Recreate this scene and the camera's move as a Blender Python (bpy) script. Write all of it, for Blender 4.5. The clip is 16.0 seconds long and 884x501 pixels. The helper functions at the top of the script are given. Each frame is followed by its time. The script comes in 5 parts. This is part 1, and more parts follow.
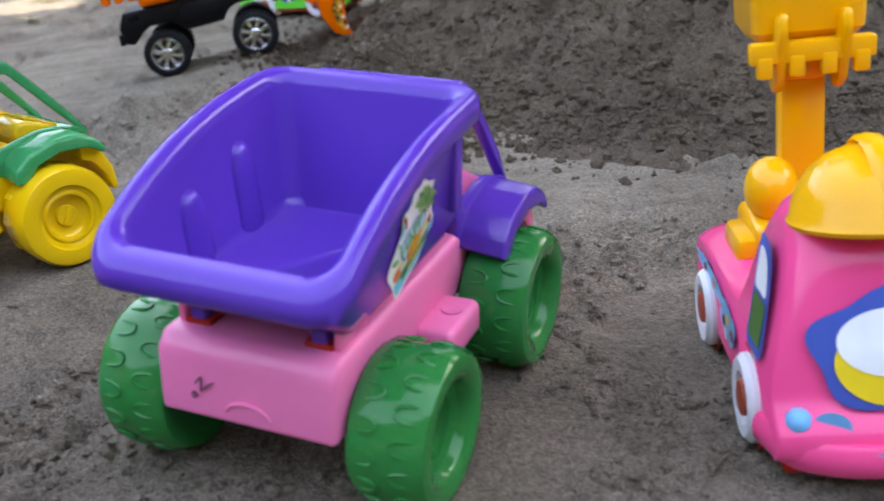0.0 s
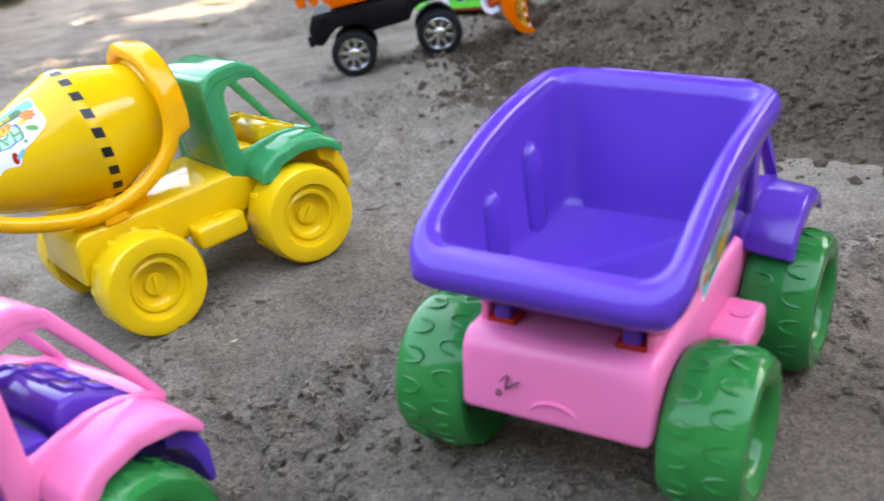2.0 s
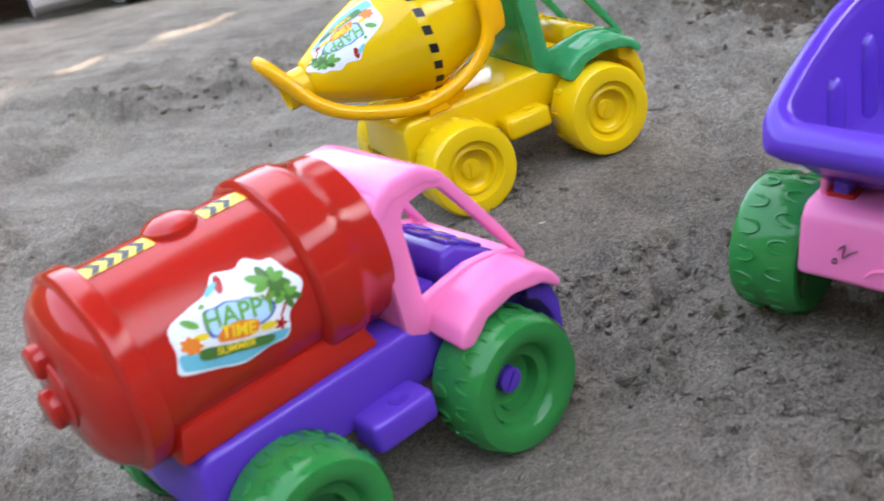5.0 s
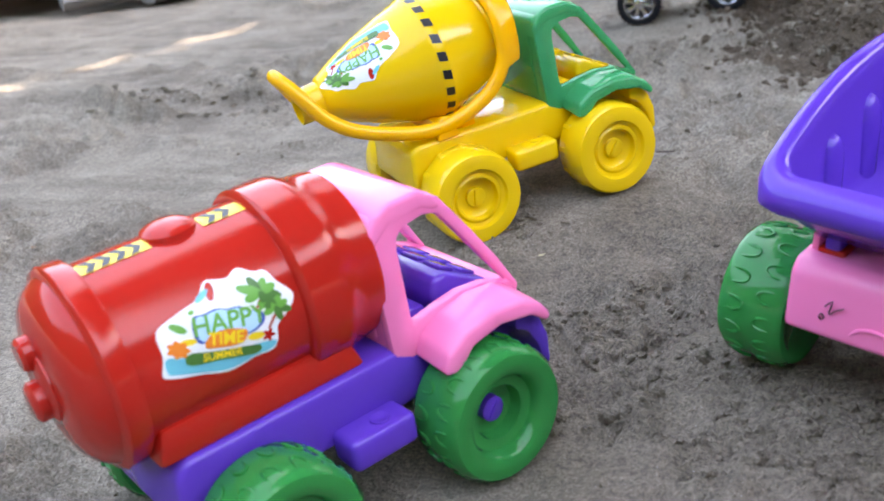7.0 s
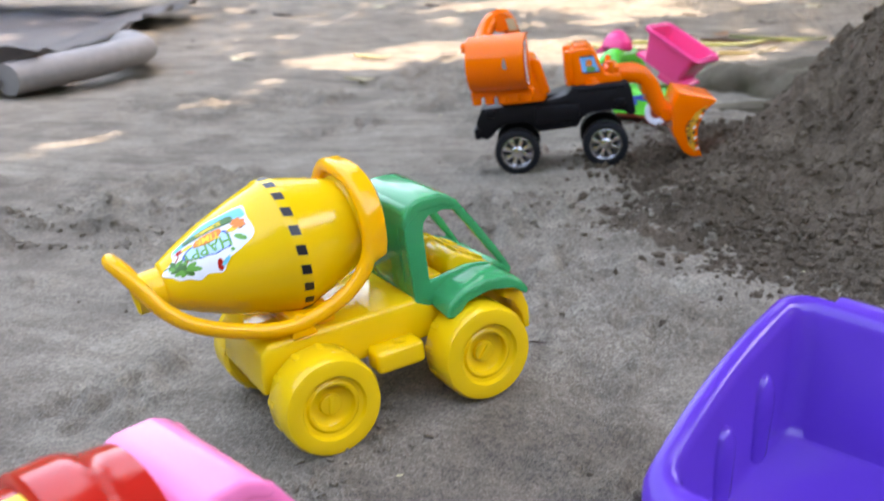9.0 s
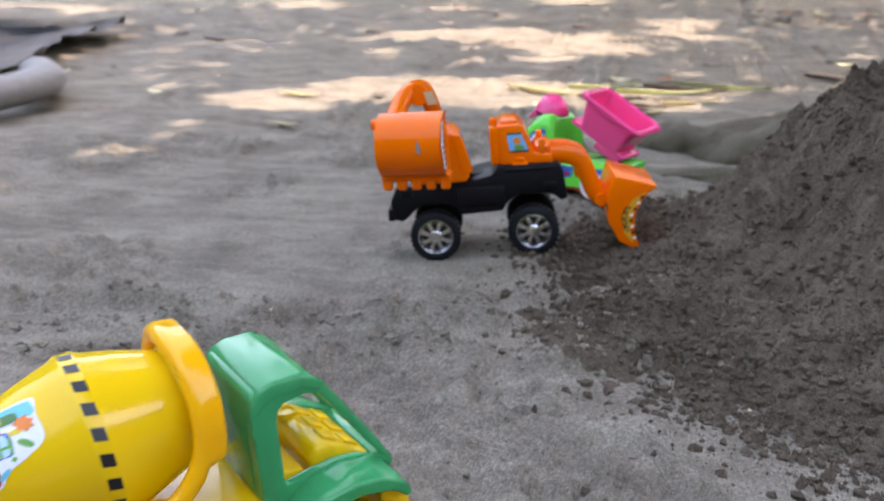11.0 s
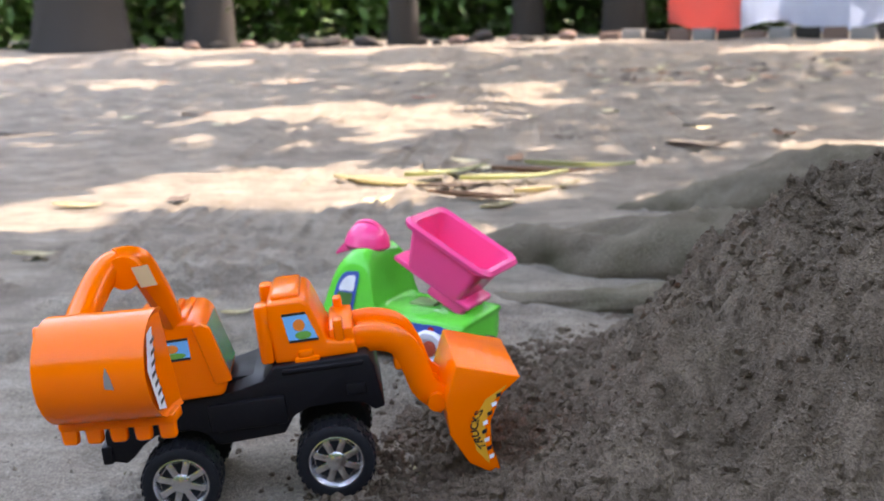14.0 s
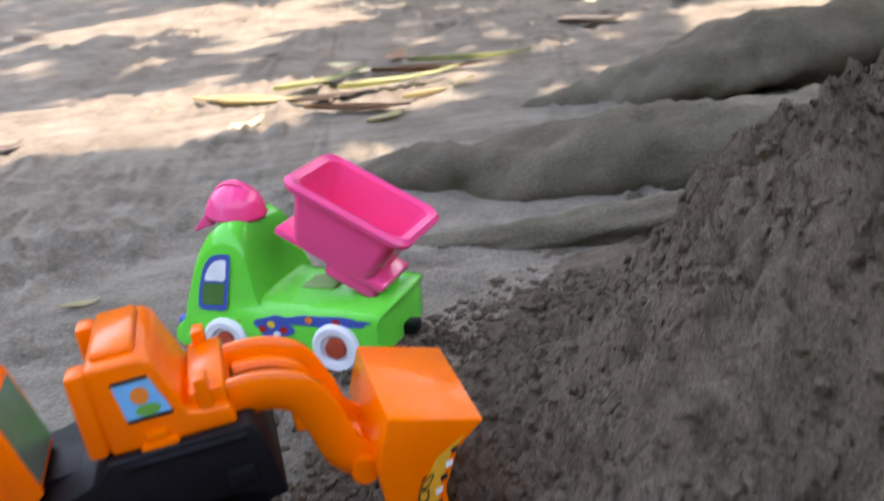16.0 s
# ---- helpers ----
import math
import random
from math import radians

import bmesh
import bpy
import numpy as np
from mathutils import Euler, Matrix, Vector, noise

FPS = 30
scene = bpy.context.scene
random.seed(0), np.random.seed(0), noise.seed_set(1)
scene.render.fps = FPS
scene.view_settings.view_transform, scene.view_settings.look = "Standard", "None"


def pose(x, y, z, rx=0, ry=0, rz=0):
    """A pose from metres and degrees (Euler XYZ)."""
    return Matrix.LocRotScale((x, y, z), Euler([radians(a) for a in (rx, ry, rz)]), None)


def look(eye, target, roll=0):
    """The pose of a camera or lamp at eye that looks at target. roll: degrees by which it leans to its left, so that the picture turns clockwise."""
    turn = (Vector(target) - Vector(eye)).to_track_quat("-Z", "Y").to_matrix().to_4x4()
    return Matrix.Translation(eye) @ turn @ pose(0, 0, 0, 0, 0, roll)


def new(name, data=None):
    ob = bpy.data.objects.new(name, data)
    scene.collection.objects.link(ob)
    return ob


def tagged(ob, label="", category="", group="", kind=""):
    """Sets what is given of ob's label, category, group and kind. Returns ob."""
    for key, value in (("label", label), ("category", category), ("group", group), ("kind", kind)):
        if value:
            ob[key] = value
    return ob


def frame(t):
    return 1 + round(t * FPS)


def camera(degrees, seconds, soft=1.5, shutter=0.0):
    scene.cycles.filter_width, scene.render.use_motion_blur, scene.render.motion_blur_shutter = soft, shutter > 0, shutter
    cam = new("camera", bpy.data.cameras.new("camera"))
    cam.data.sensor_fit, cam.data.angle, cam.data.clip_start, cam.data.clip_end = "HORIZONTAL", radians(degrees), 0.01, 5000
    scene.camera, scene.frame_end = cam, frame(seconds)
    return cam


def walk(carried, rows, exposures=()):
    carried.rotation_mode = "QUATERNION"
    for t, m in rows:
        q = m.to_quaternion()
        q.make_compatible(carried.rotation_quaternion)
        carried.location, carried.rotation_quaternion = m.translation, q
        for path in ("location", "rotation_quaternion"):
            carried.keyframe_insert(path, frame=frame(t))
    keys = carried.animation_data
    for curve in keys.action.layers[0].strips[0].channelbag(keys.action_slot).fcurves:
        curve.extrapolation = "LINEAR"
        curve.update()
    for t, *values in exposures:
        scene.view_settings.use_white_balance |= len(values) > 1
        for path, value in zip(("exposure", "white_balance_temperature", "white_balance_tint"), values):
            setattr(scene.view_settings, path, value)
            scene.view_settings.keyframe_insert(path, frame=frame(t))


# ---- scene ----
cam = camera(45.0, 16.0, soft=1.6, shutter=0.4)
cam.data.dof.use_dof, cam.data.dof.focus_distance, cam.data.dof.aperture_fstop = True, 0.62, 14.0
PATH = [
    (0, (-0.003, -0.031, 0.244), (-0.107, 1.839, -0.457), -6.6),
    (0.5, (-0.019, -0.031, 0.248), (-0.176, 1.836, -0.451), -7.6),
    (1, (-0.035, -0.029, 0.248), (-0.256, 1.836, -0.44), -7.9),
    (1.5, (-0.055, -0.03, 0.253), (-0.339, 1.828, -0.432), -8.2),
    (2, (-0.069, -0.036, 0.254), (-0.41, 1.815, -0.423), -8.6),
    (2.5, (-0.086, -0.055, 0.256), (-0.5, 1.78, -0.421), -8.8),
    (3, (-0.083, -0.069, 0.256), (-0.582, 1.745, -0.424), -10.2),
    (3.5, (-0.085, -0.078, 0.254), (-0.635, 1.711, -0.451), -10.9),
    (4, (-0.095, -0.084, 0.258), (-0.703, 1.682, -0.456), -11.6),
    (4.5, (-0.101, -0.093, 0.262), (-0.765, 1.642, -0.478), -11.6),
    (5, (-0.115, -0.107, 0.264), (-0.832, 1.601, -0.489), -11.0),
    (5.2, (-0.117, -0.111, 0.263), (-0.854, 1.586, -0.497), -10.5),
    (7.3, (-0.106, -0.108, 0.268), (-0.813, 1.63, -0.425), -5.6),
    (7.5, (-0.107, -0.094, 0.273), (-0.78, 1.664, -0.404), -5.3),
    (8, (-0.119, -0.07, 0.285), (-0.731, 1.723, -0.356), -4.2),
    (8.5, (-0.125, -0.056, 0.301), (-0.688, 1.759, -0.324), -2.1),
    (9, (-0.123, -0.024, 0.316), (-0.638, 1.821, -0.259), -1.3),
    (9.2, (-0.124, -0.015, 0.322), (-0.627, 1.839, -0.236), -1.2),
    (11.3, (-0.127, 0.201, 0.364), (-0.53, 2.081, -0.188), 1.3),
    (11.5, (-0.131, 0.242, 0.364), (-0.529, 2.121, -0.194), 1.8),
    (12, (-0.13, 0.313, 0.36), (-0.42, 2.212, -0.194), 2.2),
    (12.5, (-0.134, 0.368, 0.361), (-0.335, 2.284, -0.179), 0.4),
    (13, (-0.143, 0.452, 0.361), (-0.311, 2.384, -0.13), -1.4),
    (13.5, (-0.143, 0.531, 0.372), (-0.333, 2.472, -0.072), -2.3),
    (14, (-0.137, 0.596, 0.37), (-0.302, 2.54, -0.07), -1.3),
    (14.5, (-0.143, 0.648, 0.366), (-0.33, 2.579, -0.119), -1.8),
    (15, (-0.147, 0.706, 0.362), (-0.305, 2.6, -0.261), -3.4),
    (15.5, (-0.161, 0.778, 0.344), (-0.225, 2.665, -0.315), -4.7),
    (15.8, (-0.164, 0.832, 0.343), (-0.161, 2.728, -0.293), -7.1),
    (16, (-0.165, 0.866, 0.361), (-0.129, 2.756, -0.291), -6.2),
]
walk(cam, [(t, look(eye, target, roll)) for t, eye, target, roll in PATH],
     exposures=[(0, 3.5, 9600, 18), (2, 3.84, 9600, 18), (3.2, 3.72, 9600, 18), (5, 3.7, 9600, 18), (8, 3.88, 9600, 18), (9, 3.65, 9600, 18), (11.5, 3.33, 9200, 20), (12.5, 3.25, 9200, 20), (14, 3.58, 9200, 20), (15.2, 3.2, 9200, 20), (16, 3.45, 9200, 20)])

# ---- light ----
world = bpy.data.worlds.new("sky")
world.use_nodes = True
scene.world = world
wn, wl = world.node_tree.nodes, world.node_tree.links
sky = wn.new("ShaderNodeTexSky")
sky.sky_type, sky.sun_disc = "NISHITA", False
SUN = Vector((0.42, 0.38, 0.82)).normalized()
sky.sun_elevation, sky.sun_rotation = math.asin(SUN.z), math.atan2(SUN.x, SUN.y)
wl.new(sky.outputs[0], wn["Background"].inputs[0])
wn["Background"].inputs[1].default_value = 0.15
lamp = bpy.data.lights.new("sun", "SUN")
lamp.energy, lamp.angle, lamp.color = 1.20, radians(0.53), (0.96, 0.96, 1.0)
sun = new("sun", lamp)
sun.matrix_world = look(SUN * 20, (0, 0, 0))

# ---- materials ----
rng = np.random.default_rng(7)


def material(name):
    m = bpy.data.materials.new(name)
    m.use_nodes = True
    return m, m.node_tree.nodes, m.node_tree.links, m.node_tree.nodes["Principled BSDF"]


def plastic(name, colour, rough=0.115, wear=0.06, soft=0.08, dust=0.012, gloss=0.36):
    """Moulded toy plastic: slight colour drift, fine moulding relief, dust film in patches."""
    m, n, l, b = material(name)
    tc = n.new("ShaderNodeTexCoord")
    big = n.new("ShaderNodeTexNoise")
    big.inputs["Scale"].default_value, big.inputs["Detail"].default_value = 22, 4
    fine = n.new("ShaderNodeTexNoise")
    fine.inputs["Scale"].default_value, fine.inputs["Detail"].default_value = 420, 3
    l.new(tc.outputs["Object"], big.inputs["Vector"])
    l.new(tc.outputs["Object"], fine.inputs["Vector"])
    hue = n.new("ShaderNodeMixRGB")
    hue.inputs[1].default_value = (*[c * (1 - wear) for c in colour], 1)
    hue.inputs[2].default_value = (*[min(1, c * (1 + wear)) for c in colour], 1)
    l.new(big.outputs[0], hue.inputs[0])
    ramp = n.new("ShaderNodeValToRGB")
    ramp.color_ramp.elements[0].position, ramp.color_ramp.elements[1].position = 0.52, 0.78
    ramp.color_ramp.elements[1].color = (dust, dust, dust, 1)
    l.new(fine.outputs[0], ramp.inputs[0])
    film = n.new("ShaderNodeMixRGB")
    film.inputs[2].default_value = (0.30, 0.26, 0.22, 1)
    l.new(ramp.outputs[0], film.inputs[0])
    l.new(hue.outputs[0], film.inputs[1])
    l.new(film.outputs[0], b.inputs["Base Color"])
    rr = n.new("ShaderNodeMapRange")
    rr.inputs[3].default_value, rr.inputs[4].default_value = rough - 0.06, rough + 0.12
    l.new(big.outputs[0], rr.inputs[0])
    l.new(rr.outputs[0], b.inputs["Roughness"])
    bump = n.new("ShaderNodeBump")
    bump.inputs["Strength"].default_value, bump.inputs["Distance"].default_value = 0.06, 0.0006
    l.new(big.outputs[0], bump.inputs["Height"])
    l.new(bump.outputs[0], b.inputs["Normal"])
    b.inputs["Specular IOR Level"].default_value = gloss
    b.inputs["Subsurface Weight"].default_value = soft
    b.inputs["Subsurface Radius"].default_value = (1, 1, 1)
    b.inputs["Subsurface Scale"].default_value = 0.004
    return m


def sand(name, dark, light, stain, grain=620.0, relief=0.8, damp=None, dry=None, speckle=0.8):
    """Packed damp sand: grains, mottling, paler dried sheets and dark organic specks."""
    m, n, l, b = material(name)
    geo = n.new("ShaderNodeNewGeometry")

    def tex(scale, detail, rough=0.55):
        t = n.new("ShaderNodeTexNoise")
        t.inputs["Scale"].default_value, t.inputs["Detail"].default_value, t.inputs["Roughness"].default_value = scale, detail, rough
        l.new(geo.outputs["Position"], t.inputs["Vector"])
        return t.outputs[0]

    def ramp(src, a, z, c0, c1):
        r = n.new("ShaderNodeValToRGB")
        r.color_ramp.elements[0].position, r.color_ramp.elements[1].position = a, z
        r.color_ramp.elements[0].color, r.color_ramp.elements[1].color = (*c0, 1), (*c1, 1)
        l.new(src, r.inputs[0])
        return r.outputs[0]

    def mix(f, a, c, kind="MIX"):
        x = n.new("ShaderNodeMixRGB")
        x.blend_type = kind
        for i, v in enumerate((f, a, c)):
            if hasattr(v, "is_linked"):
                l.new(v, x.inputs[i])
            else:
                x.inputs[i].default_value = v
        return x.outputs[0]

    broad, mid, fine, speck = tex(2.6, 4), tex(20, 5, 0.6), tex(grain, 2, 0.6), tex(130, 5, 0.7)
    col = ramp(broad, 0.36, 0.64, dark, light)
    if dry:
        # loose dry sand lies paler away from the dug patch
        away = n.new("ShaderNodeVectorMath")
        away.operation = "DISTANCE"
        away.inputs[1].default_value = dry[0]
        l.new(geo.outputs["Position"], away.inputs[0])
        wob = n.new("ShaderNodeMath")
        wob.operation = "MULTIPLY_ADD"
        wob.inputs[1].default_value = 0.9
        l.new(tex(4, 5, 0.6), wob.inputs[0])
        l.new(away.outputs["Value"], wob.inputs[2])
        spread = n.new("ShaderNodeMapRange")
        spread.inputs[1].default_value, spread.inputs[2].default_value = 0.62, 1.02
        l.new(wob.outputs[0], spread.inputs[0])
        col = mix(spread.outputs[0], col, ramp(tex(9, 5), 0.35, 0.7, dry[1], dry[2]))
    if damp:
        # freshly tipped damp sand spreads out from the heap with a ragged edge
        dist = n.new("ShaderNodeVectorMath")
        dist.operation = "DISTANCE"
        dist.inputs[1].default_value = damp[0]
        l.new(geo.outputs["Position"], dist.inputs[0])
        edge = n.new("ShaderNodeMath")
        edge.operation = "MULTIPLY_ADD"
        edge.inputs[1].default_value = 0.5
        l.new(tex(7, 6, 0.65), edge.inputs[0])
        l.new(dist.outputs["Value"], edge.inputs[2])
        reach = n.new("ShaderNodeMapRange")
        reach.inputs[1].default_value, reach.inputs[2].default_value = 0.66, 0.86
        reach.inputs[3].default_value, reach.inputs[4].default_value = 1.0, 0.0
        l.new(edge.outputs[0], reach.inputs[0])
        wet = ramp(tex(14, 5), 0.3, 0.7, damp[1], damp[2])
        col = mix(reach.outputs[0], col, wet)
    # damp blotches, streaks dragged across the yard, then grain at two sizes
    col = mix(ramp(tex(6.5, 6, 0.62), 0.46, 0.68, (0, 0, 0), (0.5, 0.5, 0.5)), col, (*stain, 1))
    col = mix(ramp(mid, 0.50, 0.74, (0, 0, 0), (0.42, 0.42, 0.42)), col, (*stain, 1))
    long = n.new("ShaderNodeMapping")
    long.inputs["Rotation"].default_value, long.inputs["Scale"].default_value = (0, 0, radians(-8)), (1, 7, 1)
    l.new(geo.outputs["Position"], long.inputs["Vector"])
    drag = n.new("ShaderNodeTexNoise")
    drag.inputs["Scale"].default_value, drag.inputs["Detail"].default_value = 5, 5
    l.new(long.outputs[0], drag.inputs["Vector"])
    col = mix(0.5, col, ramp(drag.outputs[0], 0.35, 0.65, (0.74, 0.72, 0.70), (1.22, 1.22, 1.21)), "MULTIPLY")
    col = mix(speckle * 0.8, col, ramp(fine, 0.34, 0.66, (0.62, 0.61, 0.60), (1.34, 1.34, 1.33)), "MULTIPLY")
    col = mix(speckle * 0.65, col, ramp(tex(260, 3, 0.65), 0.36, 0.66, (0.62, 0.61, 0.60), (1.34, 1.34, 1.33)), "MULTIPLY")
    # sparkle of single grains, painted into the colour as pale dots
    glint = tex(1150, 1, 0.5)
    col = mix(ramp(glint, 0.775, 0.80, (0, 0, 0), (0.8, 0.8, 0.8)), col, (0.62, 0.60, 0.57, 1))
    col = mix(ramp(speck, 0.66, 0.72, (0, 0, 0), (0.6, 0.6, 0.6)), col, (0.06, 0.048, 0.038, 1))
    l.new(col, b.inputs["Base Color"])
    b.inputs["Roughness"].default_value = 0.92
    b.inputs["Specular IOR Level"].default_value = 0.25
    h = mix(0.45, mid, tex(95, 5, 0.7))
    h = mix(0.4, h, speck)
    h = mix(0.3, h, fine)
    bump = n.new("ShaderNodeBump")
    bump.inputs["Strength"].default_value, bump.inputs["Distance"].default_value = relief, 0.012
    l.new(h, bump.inputs["Height"])
    l.new(bump.outputs[0], b.inputs["Normal"])
    return m


def flat(name, colour, rough=0.6, metal=0.0):
    m, n, l, b = material(name)
    t = n.new("ShaderNodeTexNoise")
    t.inputs["Scale"].default_value, t.inputs["Detail"].default_value = 60, 5
    tc = n.new("ShaderNodeTexCoord")
    l.new(tc.outputs["Object"], t.inputs["Vector"])
    x = n.new("ShaderNodeMixRGB")
    x.inputs[1].default_value, x.inputs[2].default_value = (*[c * 0.8 for c in colour], 1), (*[min(1, c * 1.15) for c in colour], 1)
    l.new(t.outputs[0], x.inputs[0])
    l.new(x.outputs[0], b.inputs["Base Color"])
    b.inputs["Roughness"].default_value, b.inputs["Metallic"].default_value = rough, metal
    return m


PURPLE = plastic("purple_plastic", (0.098, 0.034, 0.41))
PINK = plastic("pink_plastic", (0.95, 0.205, 0.44))
GREEN = plastic("green_plastic", (0.0, 0.20, 0.045), 0.10, dust=0.0, gloss=0.32)
CABGREEN = plastic("bright_green_plastic", (0.002, 0.29, 0.105))
YELLOW = plastic("yellow_plastic", (0.82, 0.51, 0.016))
AMBER = plastic("amber_plastic", (0.93, 0.43, 0.012))
RED = plastic("red_plastic", (0.47, 0.018, 0.012), 0.10)
ORANGE = plastic("orange_plastic", (1.0, 0.155, 0.003), 0.16, dust=0.0, gloss=0.26)
HOTPINK = plastic("hot_pink_plastic", (1.0, 0.075, 0.26))
LIME = plastic("lime_plastic", (0.045, 0.62, 0.06))
BLACK = plastic("black_plastic", (0.005, 0.005, 0.007), 0.42, dust=0.012, gloss=0.16)
TYRE = plastic("tyre_rubber", (0.009, 0.010, 0.013), 0.55, dust=0.02, gloss=0.16)
WHITE = plastic("white_plastic", (0.72, 0.74, 0.80), 0.35)
HUBRED = plastic("dull_red_plastic", (0.42, 0.06, 0.03), 0.4)
CHROME = flat("chrome", (0.62, 0.63, 0.66), 0.22, 1.0)
PAPER = flat("sticker_paper", (0.78, 0.82, 0.85), 0.35)
SKYBLUE = flat("sticker_blue", (0.10, 0.45, 0.80), 0.35)
TEAL = flat("sticker_teal", (0.08, 0.50, 0.62), 0.35)
LEAFGREEN = flat("sticker_green", (0.10, 0.36, 0.06), 0.35)
STICKYELLOW = flat("sticker_yellow", (0.90, 0.62, 0.03), 0.35)
STICKORANGE = flat("sticker_orange", (0.85, 0.22, 0.03), 0.35)
INK = flat("black_ink", (0.010, 0.010, 0.012), 0.4)
STICKAMBER = flat("sticker_amber", (0.80, 0.36, 0.03), 0.35)
PALEBLUE = flat("sticker_pale_blue", (0.38, 0.66, 0.88), 0.35)
DARKGREEN = flat("sticker_dark_green", (0.045, 0.17, 0.035), 0.35)
DEEPBLUE = flat("sticker_deep_blue", (0.03, 0.09, 0.42), 0.35)
DAMP = ((0.35, 1.38, 0.05), (0.122, 0.090, 0.065), (0.206, 0.157, 0.116))
DRY = ((0.05, 0.28, 0.0), (0.246, 0.214, 0.174), (0.346, 0.305, 0.252))
SAND = sand("packed_sand", (0.142, 0.116, 0.090), (0.262, 0.220, 0.176), (0.105, 0.083, 0.064), damp=DAMP, dry=DRY, speckle=0.95, relief=1.0)
MOUND = sand("heaped_damp_sand", (0.094, 0.070, 0.051), (0.182, 0.141, 0.106), (0.062, 0.048, 0.034), 560, 1.0, DAMP, speckle=0.8)

# ---- mesh helpers ----


def finish(ob, bm, mat, angle=38):
    bmesh.ops.recalc_face_normals(bm, faces=bm.faces)
    bm.to_mesh(ob.data)
    bm.free()
    me = ob.data
    me.polygons.foreach_set("use_smooth", [True] * len(me.polygons))
    me.set_sharp_from_angle(angle=radians(angle))
    for x in (mat if isinstance(mat, (list, tuple)) else [mat]):
        me.materials.append(x)
    return ob


def part(name, bm, mat, parent=None, label="", angle=38):
    ob = finish(new(name, bpy.data.meshes.new(name)), bm, mat, angle)
    ob.parent = parent
    return tagged(ob, label) if label else ob


def join(*bms):
    out = bmesh.new()
    for b in bms:
        me = bpy.data.meshes.new("tmp")
        b.to_mesh(me)
        b.free()
        out.from_mesh(me)
        bpy.data.meshes.remove(me)
    return out


def moved(bm, m):
    bmesh.ops.transform(bm, matrix=m, verts=bm.verts)
    return bm


def rbox(x0, x1, y0, y1, z0, z1, r=0.004, seg=3, m=None, taper=None):
    """A box with rounded edges; taper shrinks its top in x and y."""
    bm = bmesh.new()
    bmesh.ops.create_cube(bm, size=1, matrix=Matrix.Translation(((x0 + x1) / 2, (y0 + y1) / 2, (z0 + z1) / 2)) @ Matrix.Diagonal((x1 - x0, y1 - y0, z1 - z0, 1)))
    if taper:
        for v in bm.verts:
            if v.co.z > (z0 + z1) / 2:
                v.co.x = (x0 + x1) / 2 + (v.co.x - (x0 + x1) / 2) * taper[0]
                v.co.y = (y0 + y1) / 2 + (v.co.y - (y0 + y1) / 2) * taper[1]
    if r:
        bmesh.ops.bevel(bm, geom=bm.edges[:], offset=r, segments=seg, profile=0.5, affect="EDGES", clamp_overlap=True)
    return moved(bm, m) if m else bm


def prism(poly, y0, y1, r=0.003, seg=2, m=None, narrow=1.0):
    """A polygon in x and z, drawn out from y0 to y1, with rounded edges."""
    bm = bmesh.new()
    a = [bm.verts.new((x, y0, z)) for x, z in poly]
    b = [bm.verts.new((x, y1, z)) for x, z in poly]
    bm.faces.new(a)
    bm.faces.new(b[::-1])
    k = len(poly)
    for i in range(k):
        bm.faces.new((a[i], b[i], b[(i + 1) % k], a[(i + 1) % k]))
    bmesh.ops.recalc_face_normals(bm, faces=bm.faces)
    if r:
        bmesh.ops.bevel(bm, geom=bm.edges[:], offset=r, segments=seg, profile=0.5, affect="EDGES", clamp_overlap=True)
    return moved(bm, m) if m else bm


def frame_plate(outer, inner, y0, y1, r=0.0015):
    """A plate in x and z with one opening: two loops of as many points."""
    bm = bmesh.new()
    k = len(outer)
    v = [[bm.verts.new((x, y, z)) for x, z in loop] for y in (y0, y1) for loop in (outer, inner)]
    for i in range(k):
        j = (i + 1) % k
        bm.faces.new((v[0][i], v[0][j], v[1][j], v[1][i]))
        bm.faces.new((v[2][i], v[3][i], v[3][j], v[2][j]))
        bm.faces.new((v[0][i], v[2][i], v[2][j], v[0][j]))
        bm.faces.new((v[1][i], v[1][j], v[3][j], v[3][i]))
    bmesh.ops.recalc_face_normals(bm, faces=bm.faces)
    sharp = [e for e in bm.edges if e.calc_face_angle(0) > 0.7]
    bmesh.ops.bevel(bm, geom=sharp, offset=r, segments=2, profile=0.5, affect="EDGES", clamp_overlap=True)
    return bm


def lathe(profile, n=40, axis="x", m=None):
    """(along, radius) rows turned about an axis; closed where the radius is 0."""
    bm = bmesh.new()
    rings = []
    for a, r in profile:
        ring = []
        for i in range(1 if r <= 1e-6 else n):
            t = 2 * math.pi * i / n
            c, s = r * math.cos(t), r * math.sin(t)
            ring.append(bm.verts.new({"x": (a, c, s), "y": (c, a, s), "z": (c, s, a)}[axis]))
        rings.append(ring)
    for p, q in zip(rings, rings[1:]):
        for i in range(n):
            j = (i + 1) % n
            if len(p) == 1 and len(q) == 1:
                continue
            if len(p) == 1:
                bm.faces.new((p[0], q[i], q[j]))
            elif len(q) == 1:
                bm.faces.new((p[i], p[j], q[0]))
            else:
                bm.faces.new((p[i], p[j], q[j], q[i]))
    return moved(bm, m) if m else bm


def spline(points, steps=8, closed=False):
    """Catmull-Rom points through the given ones."""
    P = [Vector(p) for p in points]
    k, out = len(P), []
    for i in range(k if closed else k - 1):
        a, b, c, d = (P[(i + o) % k] if closed else P[min(max(i + o, 0), k - 1)] for o in (-1, 0, 1, 2))
        for s in range(steps):
            t = s / steps
            out.append(0.5 * (2 * b + (c - a) * t + (2 * a - 5 * b + 4 * c - d) * t * t + (3 * b - a - 3 * c + d) * t ** 3))
    return out if closed else out + [P[-1]]


